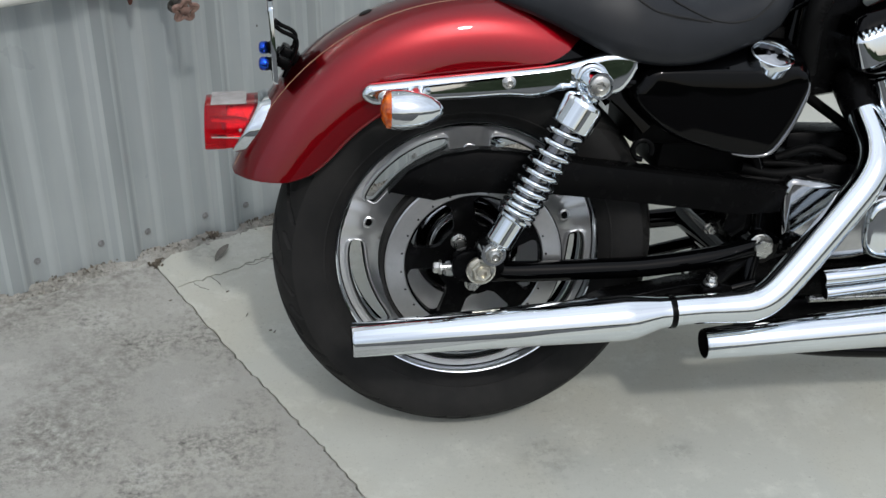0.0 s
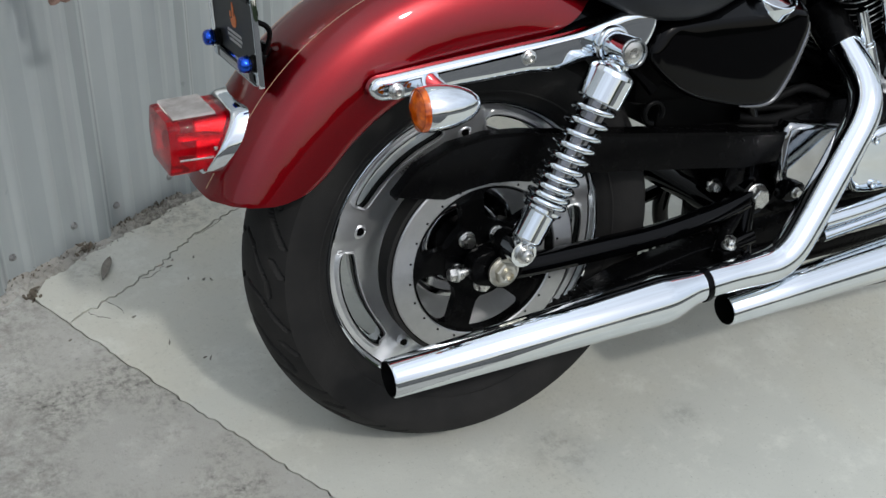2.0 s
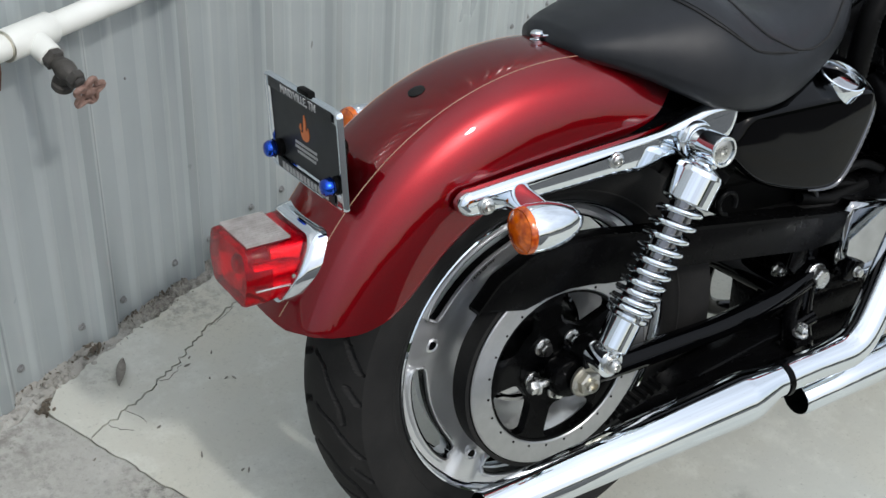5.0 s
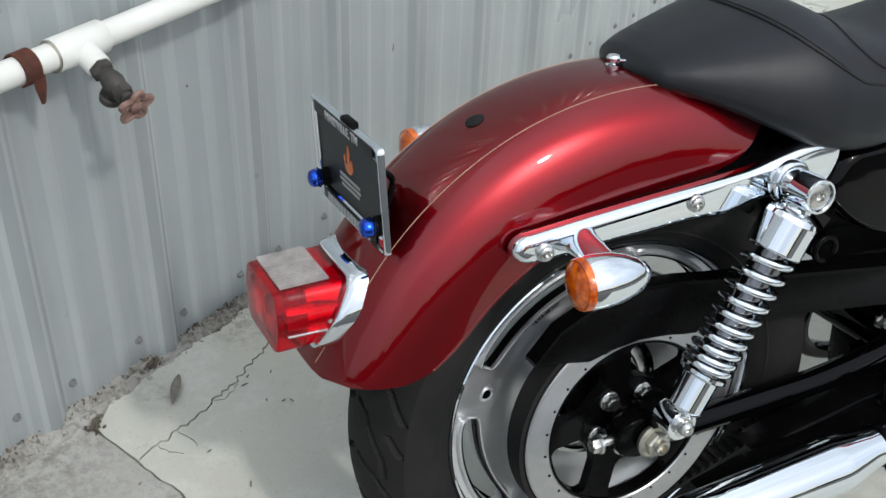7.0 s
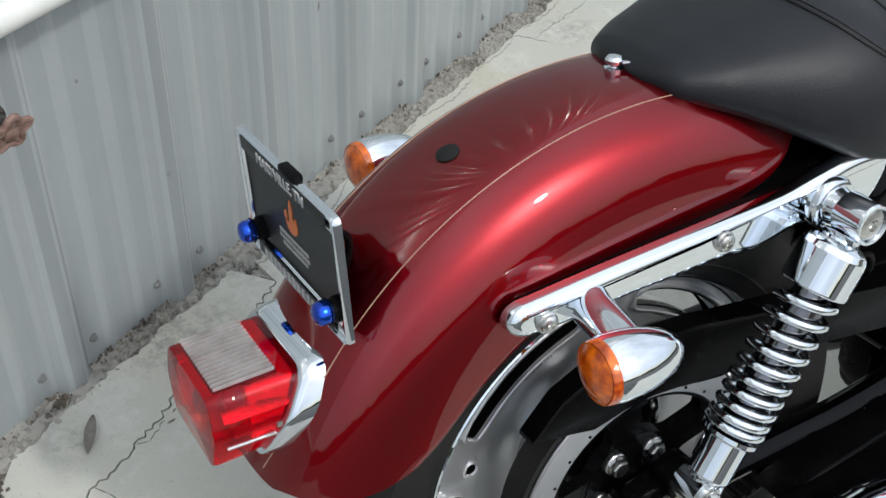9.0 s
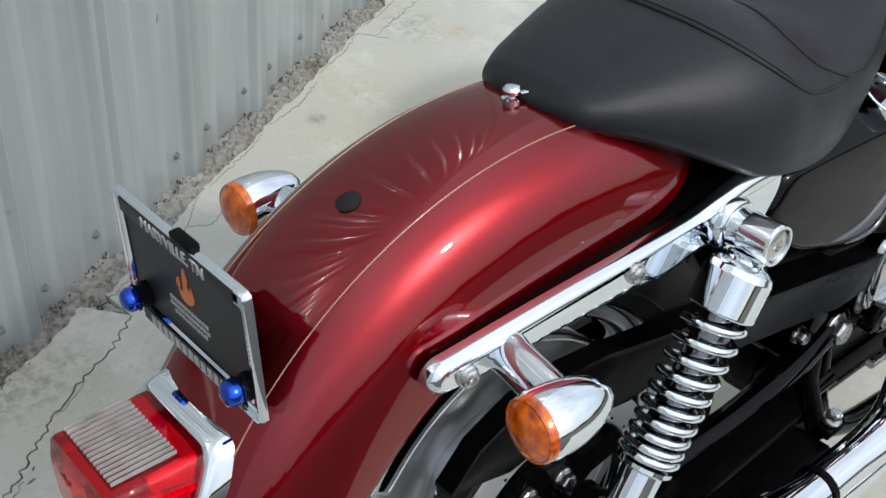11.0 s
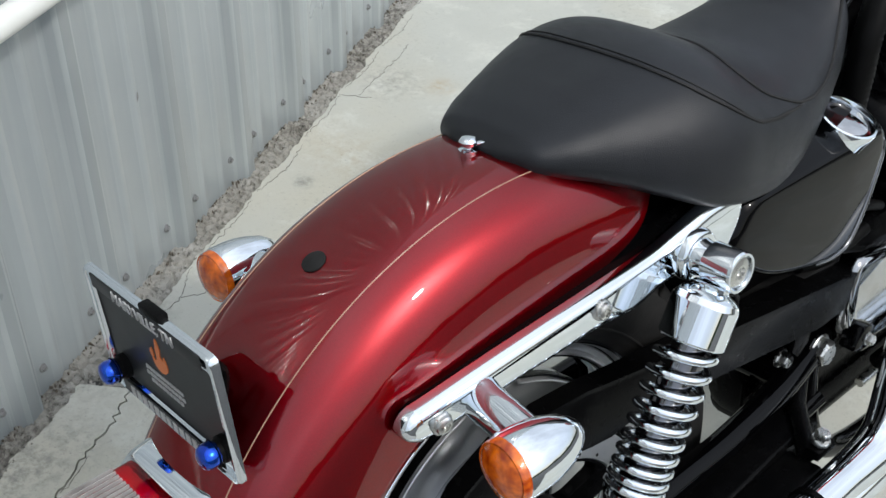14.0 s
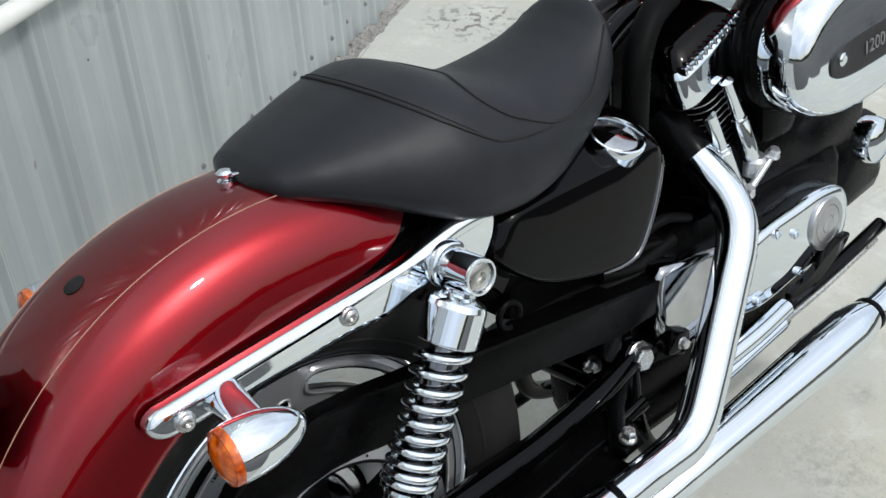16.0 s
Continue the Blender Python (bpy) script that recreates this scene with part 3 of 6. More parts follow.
def mortar_strip():
    """Crumbling mortar and grit along the foot of the wall."""
    bm = bmesh.new()
    rows = []
    s = -4.0
    rnd = random.Random(11)
    while s < 5.5:
        fine = 0.0036 if -0.5 < s < 2.4 else 0.05
        w = 0.080 if s < S_C else 0.092
        row = []
        for j in range(30):
            off = -w + (w + 0.025) * j / 29
            p = WALL_P + WALL_D * s + WALL_N * off
            bend = noise.noise(Vector((p.x * 25, p.y * 25, 7))) * 0.016
            # flat plates of mortar broken by cracks that mostly run along the wall
            a_, b_ = (s + bend) * 34, (off - bend) * 78
            dist, cells = noise.voronoi(Vector((a_, b_, 0.5)))
            chip = min(1.0, (dist[1] - dist[0]) / 0.10)
            lump = noise.cell(cells[0] * 7.3) * 0.5 + 0.5
            h = 0.0030 * lump * chip - 0.0075 * (1 - chip)
            rot = max(0.0, min(1.0, noise.noise(Vector((s * 5.0, off * 22, 9.1))) * 2.0 - 0.15 + 0.5 * (j - 15) / 14))
            dist, cells = noise.voronoi(Vector((p.x * 130, p.y * 130, 2.5)))
            h += rot * (0.0046 * (noise.cell(cells[0] * 5.1) * 0.5 + 0.5) - 0.0040 * (1 - min(1.0, (dist[1] - dist[0]) / 0.2)) - 0.0015)
            h += noise.fractal(Vector((p.x * 60, p.y * 60, 1.7)), 0.8, 2.2, 5) * 0.0016 + noise.noise(Vector((p.x * 14, p.y * 14, 4))) * 0.0022
            sink = 0.007 * max(0.0, min(1.0, (-off - (0.030 if s < S_C else 0.038)) / 0.018))
            row.append(bm.verts.new((p.x, p.y, -sink + h + 0.006 * max(0, (j - 17) / 12))))
        rows.append(row)
        s += fine
    for a, b in zip(rows, rows[1:]):
        for i in range(29):
            bm.faces.new((a[i], a[i + 1], b[i + 1], b[i]))
    ob = part("mortar_strip", bm, RUBBLE, ground, "crumbling rough mortar along the foot of the wall", sharp=40)
    ob.matrix_basis = FLOOR
    tagged(ob, kind="stuff")
    bm = bmesh.new()
    for _ in range(1000):
        s = rnd.uniform(-0.45, 2.3)
        p = WALL_P + WALL_D * s - WALL_N * rnd.uniform(0.0, 0.040 if s < S_C else 0.048)
        r = rnd.uniform(0.0006, 0.0024) * (2.2 if rnd.random() < 0.06 else 1)
        m = Matrix.Translation((p.x, p.y, 0.0015)) @ Euler([rnd.uniform(0, 6) for _ in range(3)]).to_matrix().to_4x4() @ Matrix.Diagonal((r * rnd.uniform(0.7, 1.6), r, r * rnd.uniform(0.5, 0.9), 1))
        bmesh.ops.create_icosphere(bm, subdivisions=1, radius=1, matrix=m)
    ob = part("grit", bm, RUBBLE, ground, "loose grit and chips of mortar", flat=True)
    ob.matrix_basis = FLOOR
    tagged(ob, kind="stuff")


mortar_strip()


def dry_leaf(x, y, turn, length):
    bm = bmesh.new()
    rings = []
    for i in range(9):
        t = i / 8
        w = 0.0078 * math.sin(math.pi * min(1, t * 0.95 + 0.04)) ** 0.8
        z = 0.004 + 0.003 * math.sin(t * 3)
        rings.append([(t * length, -w, z + 0.002), (t * length, -w * 0.4, z - 0.001), (t * length, 0, z - 0.0018), (t * length, w * 0.4, z - 0.001), (t * length, w, z + 0.0025),
                      (t * length, w * 0.4, z - 0.002), (t * length, 0, z - 0.003), (t * length, -w * 0.4, z - 0.002)])
    skin(bm, rings)
    ob = tagged(part("dry_leaf", bm, LEAF), "dry curled brown leaf lying on the concrete", "leaf")
    ob.matrix_world = FLOOR @ pose(x, y, 0.003, 0, 0, turn)


dry_leaf(0.036, 2.068, 63, 0.066)


def fleck(x, y, turn, length):
    bm = bmesh.new()
    lathe(bm, [(0.0002, 0), (0.0016, length * 0.3), (0.0013, length * 0.7), (0.0002, length)], (0, 0, 0), (1, 0, 0), 6)
    ob = tagged(part("debris_fleck", bm, LEAF), "small dark fleck of plant litter on the concrete", "debris", group="litter on the concrete")
    ob.matrix_world = FLOOR @ pose(x, y, 0.0025, 0, 0, turn)


for fx, fy, ft, fl_ in ((0.088, 1.862, 70, 0.016), (0.052, 1.953, 20, 0.01), (0.150, 2.07, 10, 0.014), (0.165, 2.085, 40, 0.009), (0.205, 2.08, 60, 0.01), (-0.06, 1.93, 30, 0.008), (0.75, 2.30, 30, 0.01), (0.198, 2.013, 20, 0.009), (0.216, 2.004, 110, 0.011), (0.176, 2.022, 75, 0.007), (0.137, 1.802, 60, 0.014), (0.129, 1.812, 15, 0.008)):
    fleck(fx, fy, ft, fl_)

def litter_clump(x, y, size, seed):
    """Dark damp litter caught against the foot of the wall."""
    rnd = random.Random(seed)
    bm = bmesh.new()
    for _ in range(26):
        p = Vector((rnd.gauss(0, size * 0.45), rnd.gauss(0, size * 0.30), 0.003 + rnd.random() * 0.004))
        r = rnd.uniform(0.0015, 0.0045)
        m = Matrix.Translation(p) @ Euler([rnd.uniform(0, 6) for _ in range(3)]).to_matrix().to_4x4() @ Matrix.Diagonal((r * rnd.uniform(1.0, 2.6), r, r * 0.6, 1))
        bmesh.ops.create_icosphere(bm, subdivisions=1, radius=1, matrix=m)
    ob = tagged(part("litter_clump", bm, LITTER, flat=True), "dark damp clump of leaf litter at the wall's foot", "litter", group="litter on the concrete")
    ob.matrix_world = FLOOR @ pose(x, y, 0.0, 0, 0, 26)


def dirt_line():
    """Brown grit and plant crumbs lying along the foot of the sheets."""
    rnd = random.Random(77)
    bm = bmesh.new()
    for _ in range(520):
        s = rnd.uniform(-0.45, 2.2)
        thick = 0.5 + 0.5 * noise.noise(Vector((s * 6, 1.0, 4.0)))
        p = WALL_P + WALL_D * s - WALL_N * abs(rnd.gauss(0.002, 0.0045 + 0.006 * thick))
        r = rnd.uniform(0.0008, 0.0026)
        m = Matrix.Translation((p.x, p.y, 0.004 + rnd.random() * 0.003)) @ Euler([rnd.uniform(0, 6) for _ in range(3)]).to_matrix().to_4x4() @ Matrix.Diagonal((r * rnd.uniform(1.0, 2.4), r, r * 0.6, 1))
        bmesh.ops.create_icosphere(bm, subdivisions=1, radius=1, matrix=m)
    ob = part("dirt", bm, LITTER, ground, "brown grit and plant crumbs at the wall's foot", flat=True)
    ob.matrix_basis = FLOOR
    tagged(ob, kind="stuff")


dirt_line()
litter_clump(-0.087, 2.066, 0.016, 41)
litter_clump(0.034, 2.170, 0.020, 42)
# the wall stands upright in the world, its foot on the slope
W0 = FLOOR @ WALL_P
_d = FLOOR.to_3x3() @ WALL_D
W_D = Vector((_d.x, _d.y, 0)).normalized()
W_N = Vector((-W_D.y, W_D.x, 0))
W_SLOPE = _d.z


def wallp(s, off, z):
    """A point on the wall: s along it, off into it, z over the slope's foot."""
    return W0 + W_D * s + W_N * off + Vector((0, 0, z + W_SLOPE * s * (1.0 if z < 0.2 else 0.45)))


RIB, RIB_0, RIB_D = 0.2346, 0.658, 0.017


def sheet_wall():
    prof = []
    for k in range(-20, 24):
        c = RIB_0 + RIB * k
        lap = k % 4 == 3
        foot = ((-0.040, 0), (-0.0385, -0.0030), (-0.0355, -0.0030), (-0.0350, -0.001)) if lap else ((-0.038, 0), (-0.034, -0.001))
        for ds, off in foot + ((-0.030, -0.004), (-0.020, -RIB_D + 0.0025), (-0.016, -RIB_D), (-0.011, -RIB_D - 0.001), (0.011, -RIB_D - 0.001), (0.016, -RIB_D), (0.020, -RIB_D + 0.003), (0.030, -0.004), (0.034, -0.001), (0.038, 0)):
            prof.append((c + ds, off))
        for mid in (RIB / 2 - 0.034, RIB / 2 + 0.034):
            for ds, off in ((-0.0125, 0), (-0.0085, -0.0010), (-0.0035, -0.0026), (0.0, -0.0029), (0.0035, -0.0026), (0.0085, -0.0010), (0.0125, 0)):
                prof.append((c + mid + ds, off))
    bm = bmesh.new()
    heights = [-0.002, 0.35, 0.8, 1.6, 3.2]
    front = [[bm.verts.new(wallp(s, off, z)) for s, off in prof] for z in heights]
    for a, b in zip(front, front[1:]):
        for i in range(len(prof) - 1):
            bm.faces.new((a[i], a[i + 1], b[i + 1], b[i]))
    lo = [bm.verts.new(wallp(s, 0.12, heights[0])) for s in (prof[0][0], prof[-1][0])]
    hi = [bm.verts.new(wallp(s, 0.12, heights[-1])) for s in (prof[0][0], prof[-1][0])]
    bm.faces.new((lo[0], lo[1], hi[1], hi[0]))
    bm.faces.new([hi[0], hi[1]] + front[-1][::-1])
    bm.faces.new([lo[0], lo[1]] + front[0][::-1])
    for i, col in ((0, 0), (1, len(prof) - 1)):
        bm.faces.new([lo[i], hi[i]] + [r[col] for r in front][::-1])
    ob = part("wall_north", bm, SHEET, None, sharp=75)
    ob.data.materials.append(RIB_EDGE)
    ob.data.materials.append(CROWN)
    # flat crowns take the darker tone, narrow edge faces the paler one
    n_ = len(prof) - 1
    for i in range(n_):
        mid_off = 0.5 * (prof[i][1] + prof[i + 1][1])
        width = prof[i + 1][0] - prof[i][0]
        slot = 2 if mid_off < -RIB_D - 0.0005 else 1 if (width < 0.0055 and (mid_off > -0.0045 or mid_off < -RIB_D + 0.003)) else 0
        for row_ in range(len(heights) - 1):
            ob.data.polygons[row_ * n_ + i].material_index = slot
    return tagged(ob, "grey painted ribbed sheet-metal wall with screws along its foot", "wall", kind="structure")


wall = sheet_wall()
bm = bmesh.new()
lathe(bm, [(0.0072, 0), (0.0072, 0.0012), (0.0065, 0.0022)], (0, 0, 0), (0, 0, 1), 16)
lathe(bm, [(0.0046, 0.0022), (0.0046, 0.0058), (0.0038, 0.0066)], (0, 0, 0), (0, 0, 1), 6)
screw = part("wall_screw", bm, SCREW, wall, "weathered hexagonal sheet screw with washer")
screw_mesh = screw.data
face = Matrix(((W_D.x, 0, -W_N.x, 0), (W_D.y, 0, -W_N.y, 0), (0, 1, 0, 0), (0, 0, 0, 1)))
first = True
for k in range(-8, 12):
    for ds in (-0.050, 0.050):
        s = RIB_0 + RIB * k + ds + random.uniform(-0.004, 0.004)
        for z in (0.046 + 0.010 * max(0, s), 0.665):
            o = screw if first else new("wall_screw", screw_mesh)
            first = False
            o.parent = wall
            o.matrix_basis = Matrix.Translation(wallp(s, 0, z + random.uniform(-0.004, 0.004))) @ face

for s, z, h in ((0.815, 0.31, 0.016), (1.02, 0.42, 0.004), (0.30, 0.44, 0.004)):
    bm = bmesh.new()
    p = wallp(s, -0.0006, z)
    sweep(bm, [p, p + W_D * h * 0.25 + Vector((0, 0, h * 0.5)), p + W_D * h * 0.4 + Vector((0, 0, h))], [0.0015, 0.0028, 0.001], 6)
    part("paint_chip", bm, SCREW, wall, "small dark chip in the paint")

# water pipe, tee, valve and strap
PIPE_Z, PIPE_OFF, PIPE_R = 0.602, -0.050, 0.0178
TEE_S = 0.083
pipe = new("water_pipe")
tagged(pipe, "white plastic water pipe along the sheet wall", "pipe")
bm = bmesh.new()
sweep(bm, [wallp(-4, PIPE_OFF, PIPE_Z), wallp(4.5, PIPE_OFF, PIPE_Z)], PIPE_R, 32)
part("pipe_run", bm, PVC, pipe)
bm = bmesh.new()
sweep(bm, [wallp(TEE_S + d, PIPE_OFF, PIPE_Z) for d in (-0.044, -0.042, 0.036, 0.038)], [0.0212, 0.0226, 0.0226, 0.0212], 32)
tee_c = wallp(TEE_S, PIPE_OFF, PIPE_Z)
valve_c = FLOOR @ Vector((-0.004, 2.037, 0.568))
vdir = (valve_c - tee_c).normalized()
sweep(bm, [tee_c, tee_c + vdir * 0.043, tee_c + vdir * 0.045], [0.0180, 0.0168, 0.0150], 28)
part("tee_fitting", bm, PVC, pipe, "white plastic tee fitting")
bm = bmesh.new()
sweep(bm, [wallp(TEE_S - 0.0455, PIPE_OFF, PIPE_Z), wallp(TEE_S - 0.0425, PIPE_OFF, PIPE_Z)], 0.0217, 32)
part("glue_ring", bm, BRASSY, pipe, "yellowed glue line")
valve = new("garden_valve")
tagged(valve, "weathered brass garden valve with rusty handwheel on the pipe", "valve")
L = (valve_c - tee_c).length
side = (Vector((0, 0, -1)) - vdir * vdir.z * -1).normalized()
side = (side - vdir * side.dot(vdir)).normalized()
base = tee_c + vdir * 0.074
bm = bmesh.new()
lathe(bm, [(0.0130, 0.043), (0.0155, 0.045), (0.0155, 0.055), (0.0130, 0.057)], tee_c, vdir, 6)
sweep(bm, [tee_c + vdir * q for q in (0.052, 0.060, 0.066, 0.074, 0.082, 0.088, 0.092)], [0.0115, 0.0110, 0.0135, 0.0150, 0.0135, 0.0110, 0.0105], 20)
lathe(bm, [(0.0105, 0.088), (0.0135, 0.090), (0.0135, 0.099), (0.0110, 0.101)], tee_c, vdir, 6)
lathe(bm, [(0.0085, 0.101), (0.0085, 0.107), (0.0060, 0.109)], tee_c, vdir, 12)
sweep(bm, [base, base + side * 0.016, base + side * 0.024 - vdir * 0.003], [0.0110, 0.0105, 0.0125], 18)
lathe(bm, [(0.0125, 0.022), (0.0150, 0.0235), (0.0150, 0.031), (0.0140, 0.0325), (0.0110, 0.0325)], base, side, 20)
sweep(bm, [tee_c + vdir * 0.105, valve_c], 0.0042, 12)
part("valve_body", bm, OLD_BRASS, valve)
bm = bmesh.new()
hx, hy, hz = frame_of(vdir)
ring = []
for i in range(40):
    a = 2 * math.pi * i / 40
    rr = 0.0195 + 0.0045 * math.cos(5 * a)
    ring.append(valve_c + (hx * math.cos(a) + hy * math.sin(a)) * rr)
sweep(bm, ring + ring[:2], 0.0039, 8)
for i in range(5):
    a = 2 * math.pi * i / 5
    sweep(bm, [valve_c - vdir * 0.002, valve_c + (hx * math.cos(a) + hy * math.sin(a)) * 0.023], 0.0034, 8)
lathe(bm, [(0.009, -0.005), (0.009, 0.003), (0.006, 0.005)], valve_c, vdir, 12)
part("handwheel", bm, HANDLE_RUST, valve, "five-lobed rusty handwheel")
strap = new("pipe_strap")
tagged(strap, "rusted steel strap holding the white pipe", "pipe strap")
bm = bmesh.new()
S_STRAP = TEE_S - 0.086
ring = []
for i in range(25):
    a = radians(-70 + 320 * i / 24)
    c = wallp(S_STRAP, PIPE_OFF, PIPE_Z)
    ring.append(c + (-W_N * math.cos(a) + Vector((0, 0, 1)) * math.sin(a)) * (PIPE_R + 0.002))
rings = []
for p in ring:
    q = (p - wallp(S_STRAP, PIPE_OFF, PIPE_Z)).normalized() * 0.0025
    rings.append([p - W_D * 0.012, p + W_D * 0.012, p + W_D * 0.012 + q, p - W_D * 0.012 + q])
skin(bm, rings)
part("band", bm, RUST, strap)
bm = bmesh.new()
low = wallp(S_STRAP + 0.010, PIPE_OFF - 0.014, PIPE_Z - 0.026)
sweep(bm, [low + Vector((0, 0, 0.015)), low, low - Vector((0, 0, 0.022))], [0.011, 0.010, 0.004], 8, squash=0.5)
part("clip_bolt", bm, RUST, strap)


def tree_line():
    """A dark uneven line of far trees and hedges behind the viewer, seen only in the chrome."""
    bm = bmesh.new()
    rnd = random.Random(21)
    lo, hi = [], []
    for i in range(161):
        a = radians(150 + 250 * i / 160)
        r = 30 + 3 * noise.noise(Vector((i * 0.11, 0, 3)))
        h = 2.1 + 1.3 * noise.fractal(Vector((i * 0.09, 2.0, 0)), 0.9, 2.1, 4) + rnd.uniform(-0.45, 0.45)
        x, y = r * math.cos(a), r * math.sin(a)
        z = sheet_height(x, y)
        lo.append((x, y, z - 0.3))
        hi.append((x * 1.04, y * 1.04, z + max(0.7, h)))
    rings = [[lo[i], hi[i], (hi[i][0] * 1.1, hi[i][1] * 1.1, hi[i][2] - 0.5), (lo[i][0] * 1.1, lo[i][1] * 1.1, lo[i][2])] for i in range(161)]
    skin(bm, rings)
    return tagged(part("backdrop", bm, FOLIAGE, None, flat=True), "dark far line of trees and hedges round the yard", "trees", kind="structure")


tree_line()

# ---- the motorcycle, in its own frame: x forward, y to its left, z up from the rear tyre's contact ----
BIKE = FLOOR @ pose(0.439, 1.532, 0.0) @ pose(0, 0, 0, 0, 0, -3.5) @ pose(0, 0, 0, -12.0)
bike = new("motorcycle")
bike.matrix_world = BIKE
tagged(bike, "dark red cruiser motorcycle with chrome pipes, leaning on the concrete", "motorcycle")
HUB = Vector((0.0, 0.0, 0.327))
RIGHT = Vector((0, -1, 0))


def polar(r, deg, y=0.0):
    a = radians(deg)
    return Vector((HUB.x + r * math.cos(a), y, HUB.z + r * math.sin(a)))


# rear wheel
GROOVES = [((0.03, 0.02), (0.30, 0.10)), ((0.30, 0.10), (0.72, 0.46)), ((0.72, 0.46), (0.74, 0.62)), ((0.16, 0.55), (0.55, 0.66)), ((0.55, 0.66), (0.97, 1.02)), ((0.80, 0.20), (0.99, 0.36))]


def groove_depth(u, v):
    """Depth of the tread there: u from the crown (0) to the shoulder (1), v along one pitch of the pattern."""
    deep = 0.0
    for (ua, va), (ub, vb) in GROOVES:
        ax_, ay_, bx_, by_ = ua * 71.5, va * 135.0, ub * 71.5, vb * 135.0
        for shift in (0.0, -135.0, 135.0):
            px, py = u * 71.5 - ax_, v * 135.0 + shift - ay_
            dx, dy = bx_ - ax_, by_ - ay_
            t = max(0.0, min(1.0, (px * dx + py * dy) / (dx * dx + dy * dy)))
            d = math.hypot(px - dx * t, py - dy * t)
            deep = max(deep, min(1.0, max(0.0, (3.4 - d) / 0.9)))
    return 0.0068 * deep


def tyre_mesh():
    bm = bmesh.new()
    prof = [(0.214, 0.036), (0.2215, 0.046), (0.2265, 0.0535), (0.234, 0.0605), (0.2385, 0.0635), (0.2395, 0.0652), (0.2408, 0.0656), (0.2418, 0.0654), (0.249, 0.0695), (0.265, 0.0750), (0.280, 0.077), (0.292, 0.0745)]
    pitches, per, across = 15, 64, 52
    tread = []
    for i in range(across + 1):
        w = 1 - 2 * i / across
        tread.append((0.3225 - 0.0275 * abs(w) ** 2.3, 0.0715 * w))
    full = prof + tread + [(r, -y) for r, y in prof[::-1]]
    pattern = []
    for k in range(per):
        pattern.append([groove_depth(abs(y) / 0.0715, (k / per + (0.5 if y > 0 else 0.0)) % 1.0) for r, y in tread])
    seg = pitches * per
    rings = []
    for k in range(seg):
        a = 2 * math.pi * k / seg
        cut = [0.0] * len(prof) + pattern[k % per] + [0.0] * len(prof)
        rings.append([HUB + Vector(((r - q) * math.cos(a), y, (r - q) * math.sin(a))) for (r, y), q in zip(full, cut)])
    rings.append(rings[0])
    skin(bm, rings, False, False)
    bmesh.ops.remove_doubles(bm, verts=bm.verts, dist=1e-6)
    return bm


PADS = [164 + 72 * i for i in range(5)]


def spoked(bm, r0, r1, centres, half, y_of, thick, n=8, m=14):
    """Webs between a hub ring and a rim ring; half(r) is a web's half width in degrees there."""
    for c in centres:
        grid = []
        for j in range(m + 1):
            r = r0 + (r1 - r0) * (0.5 - 0.5 * math.cos(math.pi * j / m))
            w = half(r)
            grid.append([(r, c - w + 2 * w * k / n) for k in range(n + 1)])
        rings = []
        for row in grid:
            rings.append([polar(r, a, y_of(r) - thick / 2) for r, a in row] + [polar(r, a, y_of(r) + thick / 2) for r, a in row[::-1]])
        skin(bm, rings, True, False)


def ring_disc(bm, r0, r1, y_of, thick, n=120, m=5):
    rs = [r0 + (r1 - r0) * j / m for j in range(m + 1)]
    prof = [(r, -(y_of(r) - thick / 2)) for r in rs] + [(r, -(y_of(r) + thick / 2)) for r in rs[::-1]]
    lathe(bm, prof + prof[:1], HUB, RIGHT, n, caps=False)


SLOT_HALF, DISC_IN, DISC_OUT = 25.5, 0.050, 0.2132


def slot_edges(phi):
    """Inner and outer radius of a slot, phi degrees from its middle; both meet at its ends."""
    u = abs(phi) / SLOT_HALF
    chord = 0.1700 * math.cos(radians(SLOT_HALF)) / math.cos(radians(min(abs(phi), SLOT_HALF)))
    inner_, outer_ = 0.80 * 0.1765 + 0.20 * chord, 0.1990
    mid = 0.5 * (inner_ + outer_)
    if u >= 1.0:
        return mid, mid
    k = (1 - u ** 7) ** (1 / 4.0)
    return mid + (inner_ - mid) * k, mid + (outer_ - mid) * k


def disc_face(r, phi):
    """Sideways place of the disc's face: a deep cone with raised pads between the slots."""
    away = 36.0 - abs(phi)
    cone = -0.006 - 0.215 * max(0.0, r - 0.075) + 0.008 * math.exp(-((r - 0.125) / 0.030) ** 2)
    pad = -0.0075 * math.exp(-(away / 7.0) ** 4) / (1 + math.exp((0.166 - r) / 0.0035))
    a, b = slot_edges(phi)
    lip = 0.0
    if abs(phi) < SLOT_HALF:
        d = (a - r) if r <= a else (r - b)
        lip = -0.0042 * math.exp(-((d - 0.0036) / 0.0026) ** 4) + 0.004 * math.exp(-(d / 0.0012) ** 2)
    return cone + pad + lip


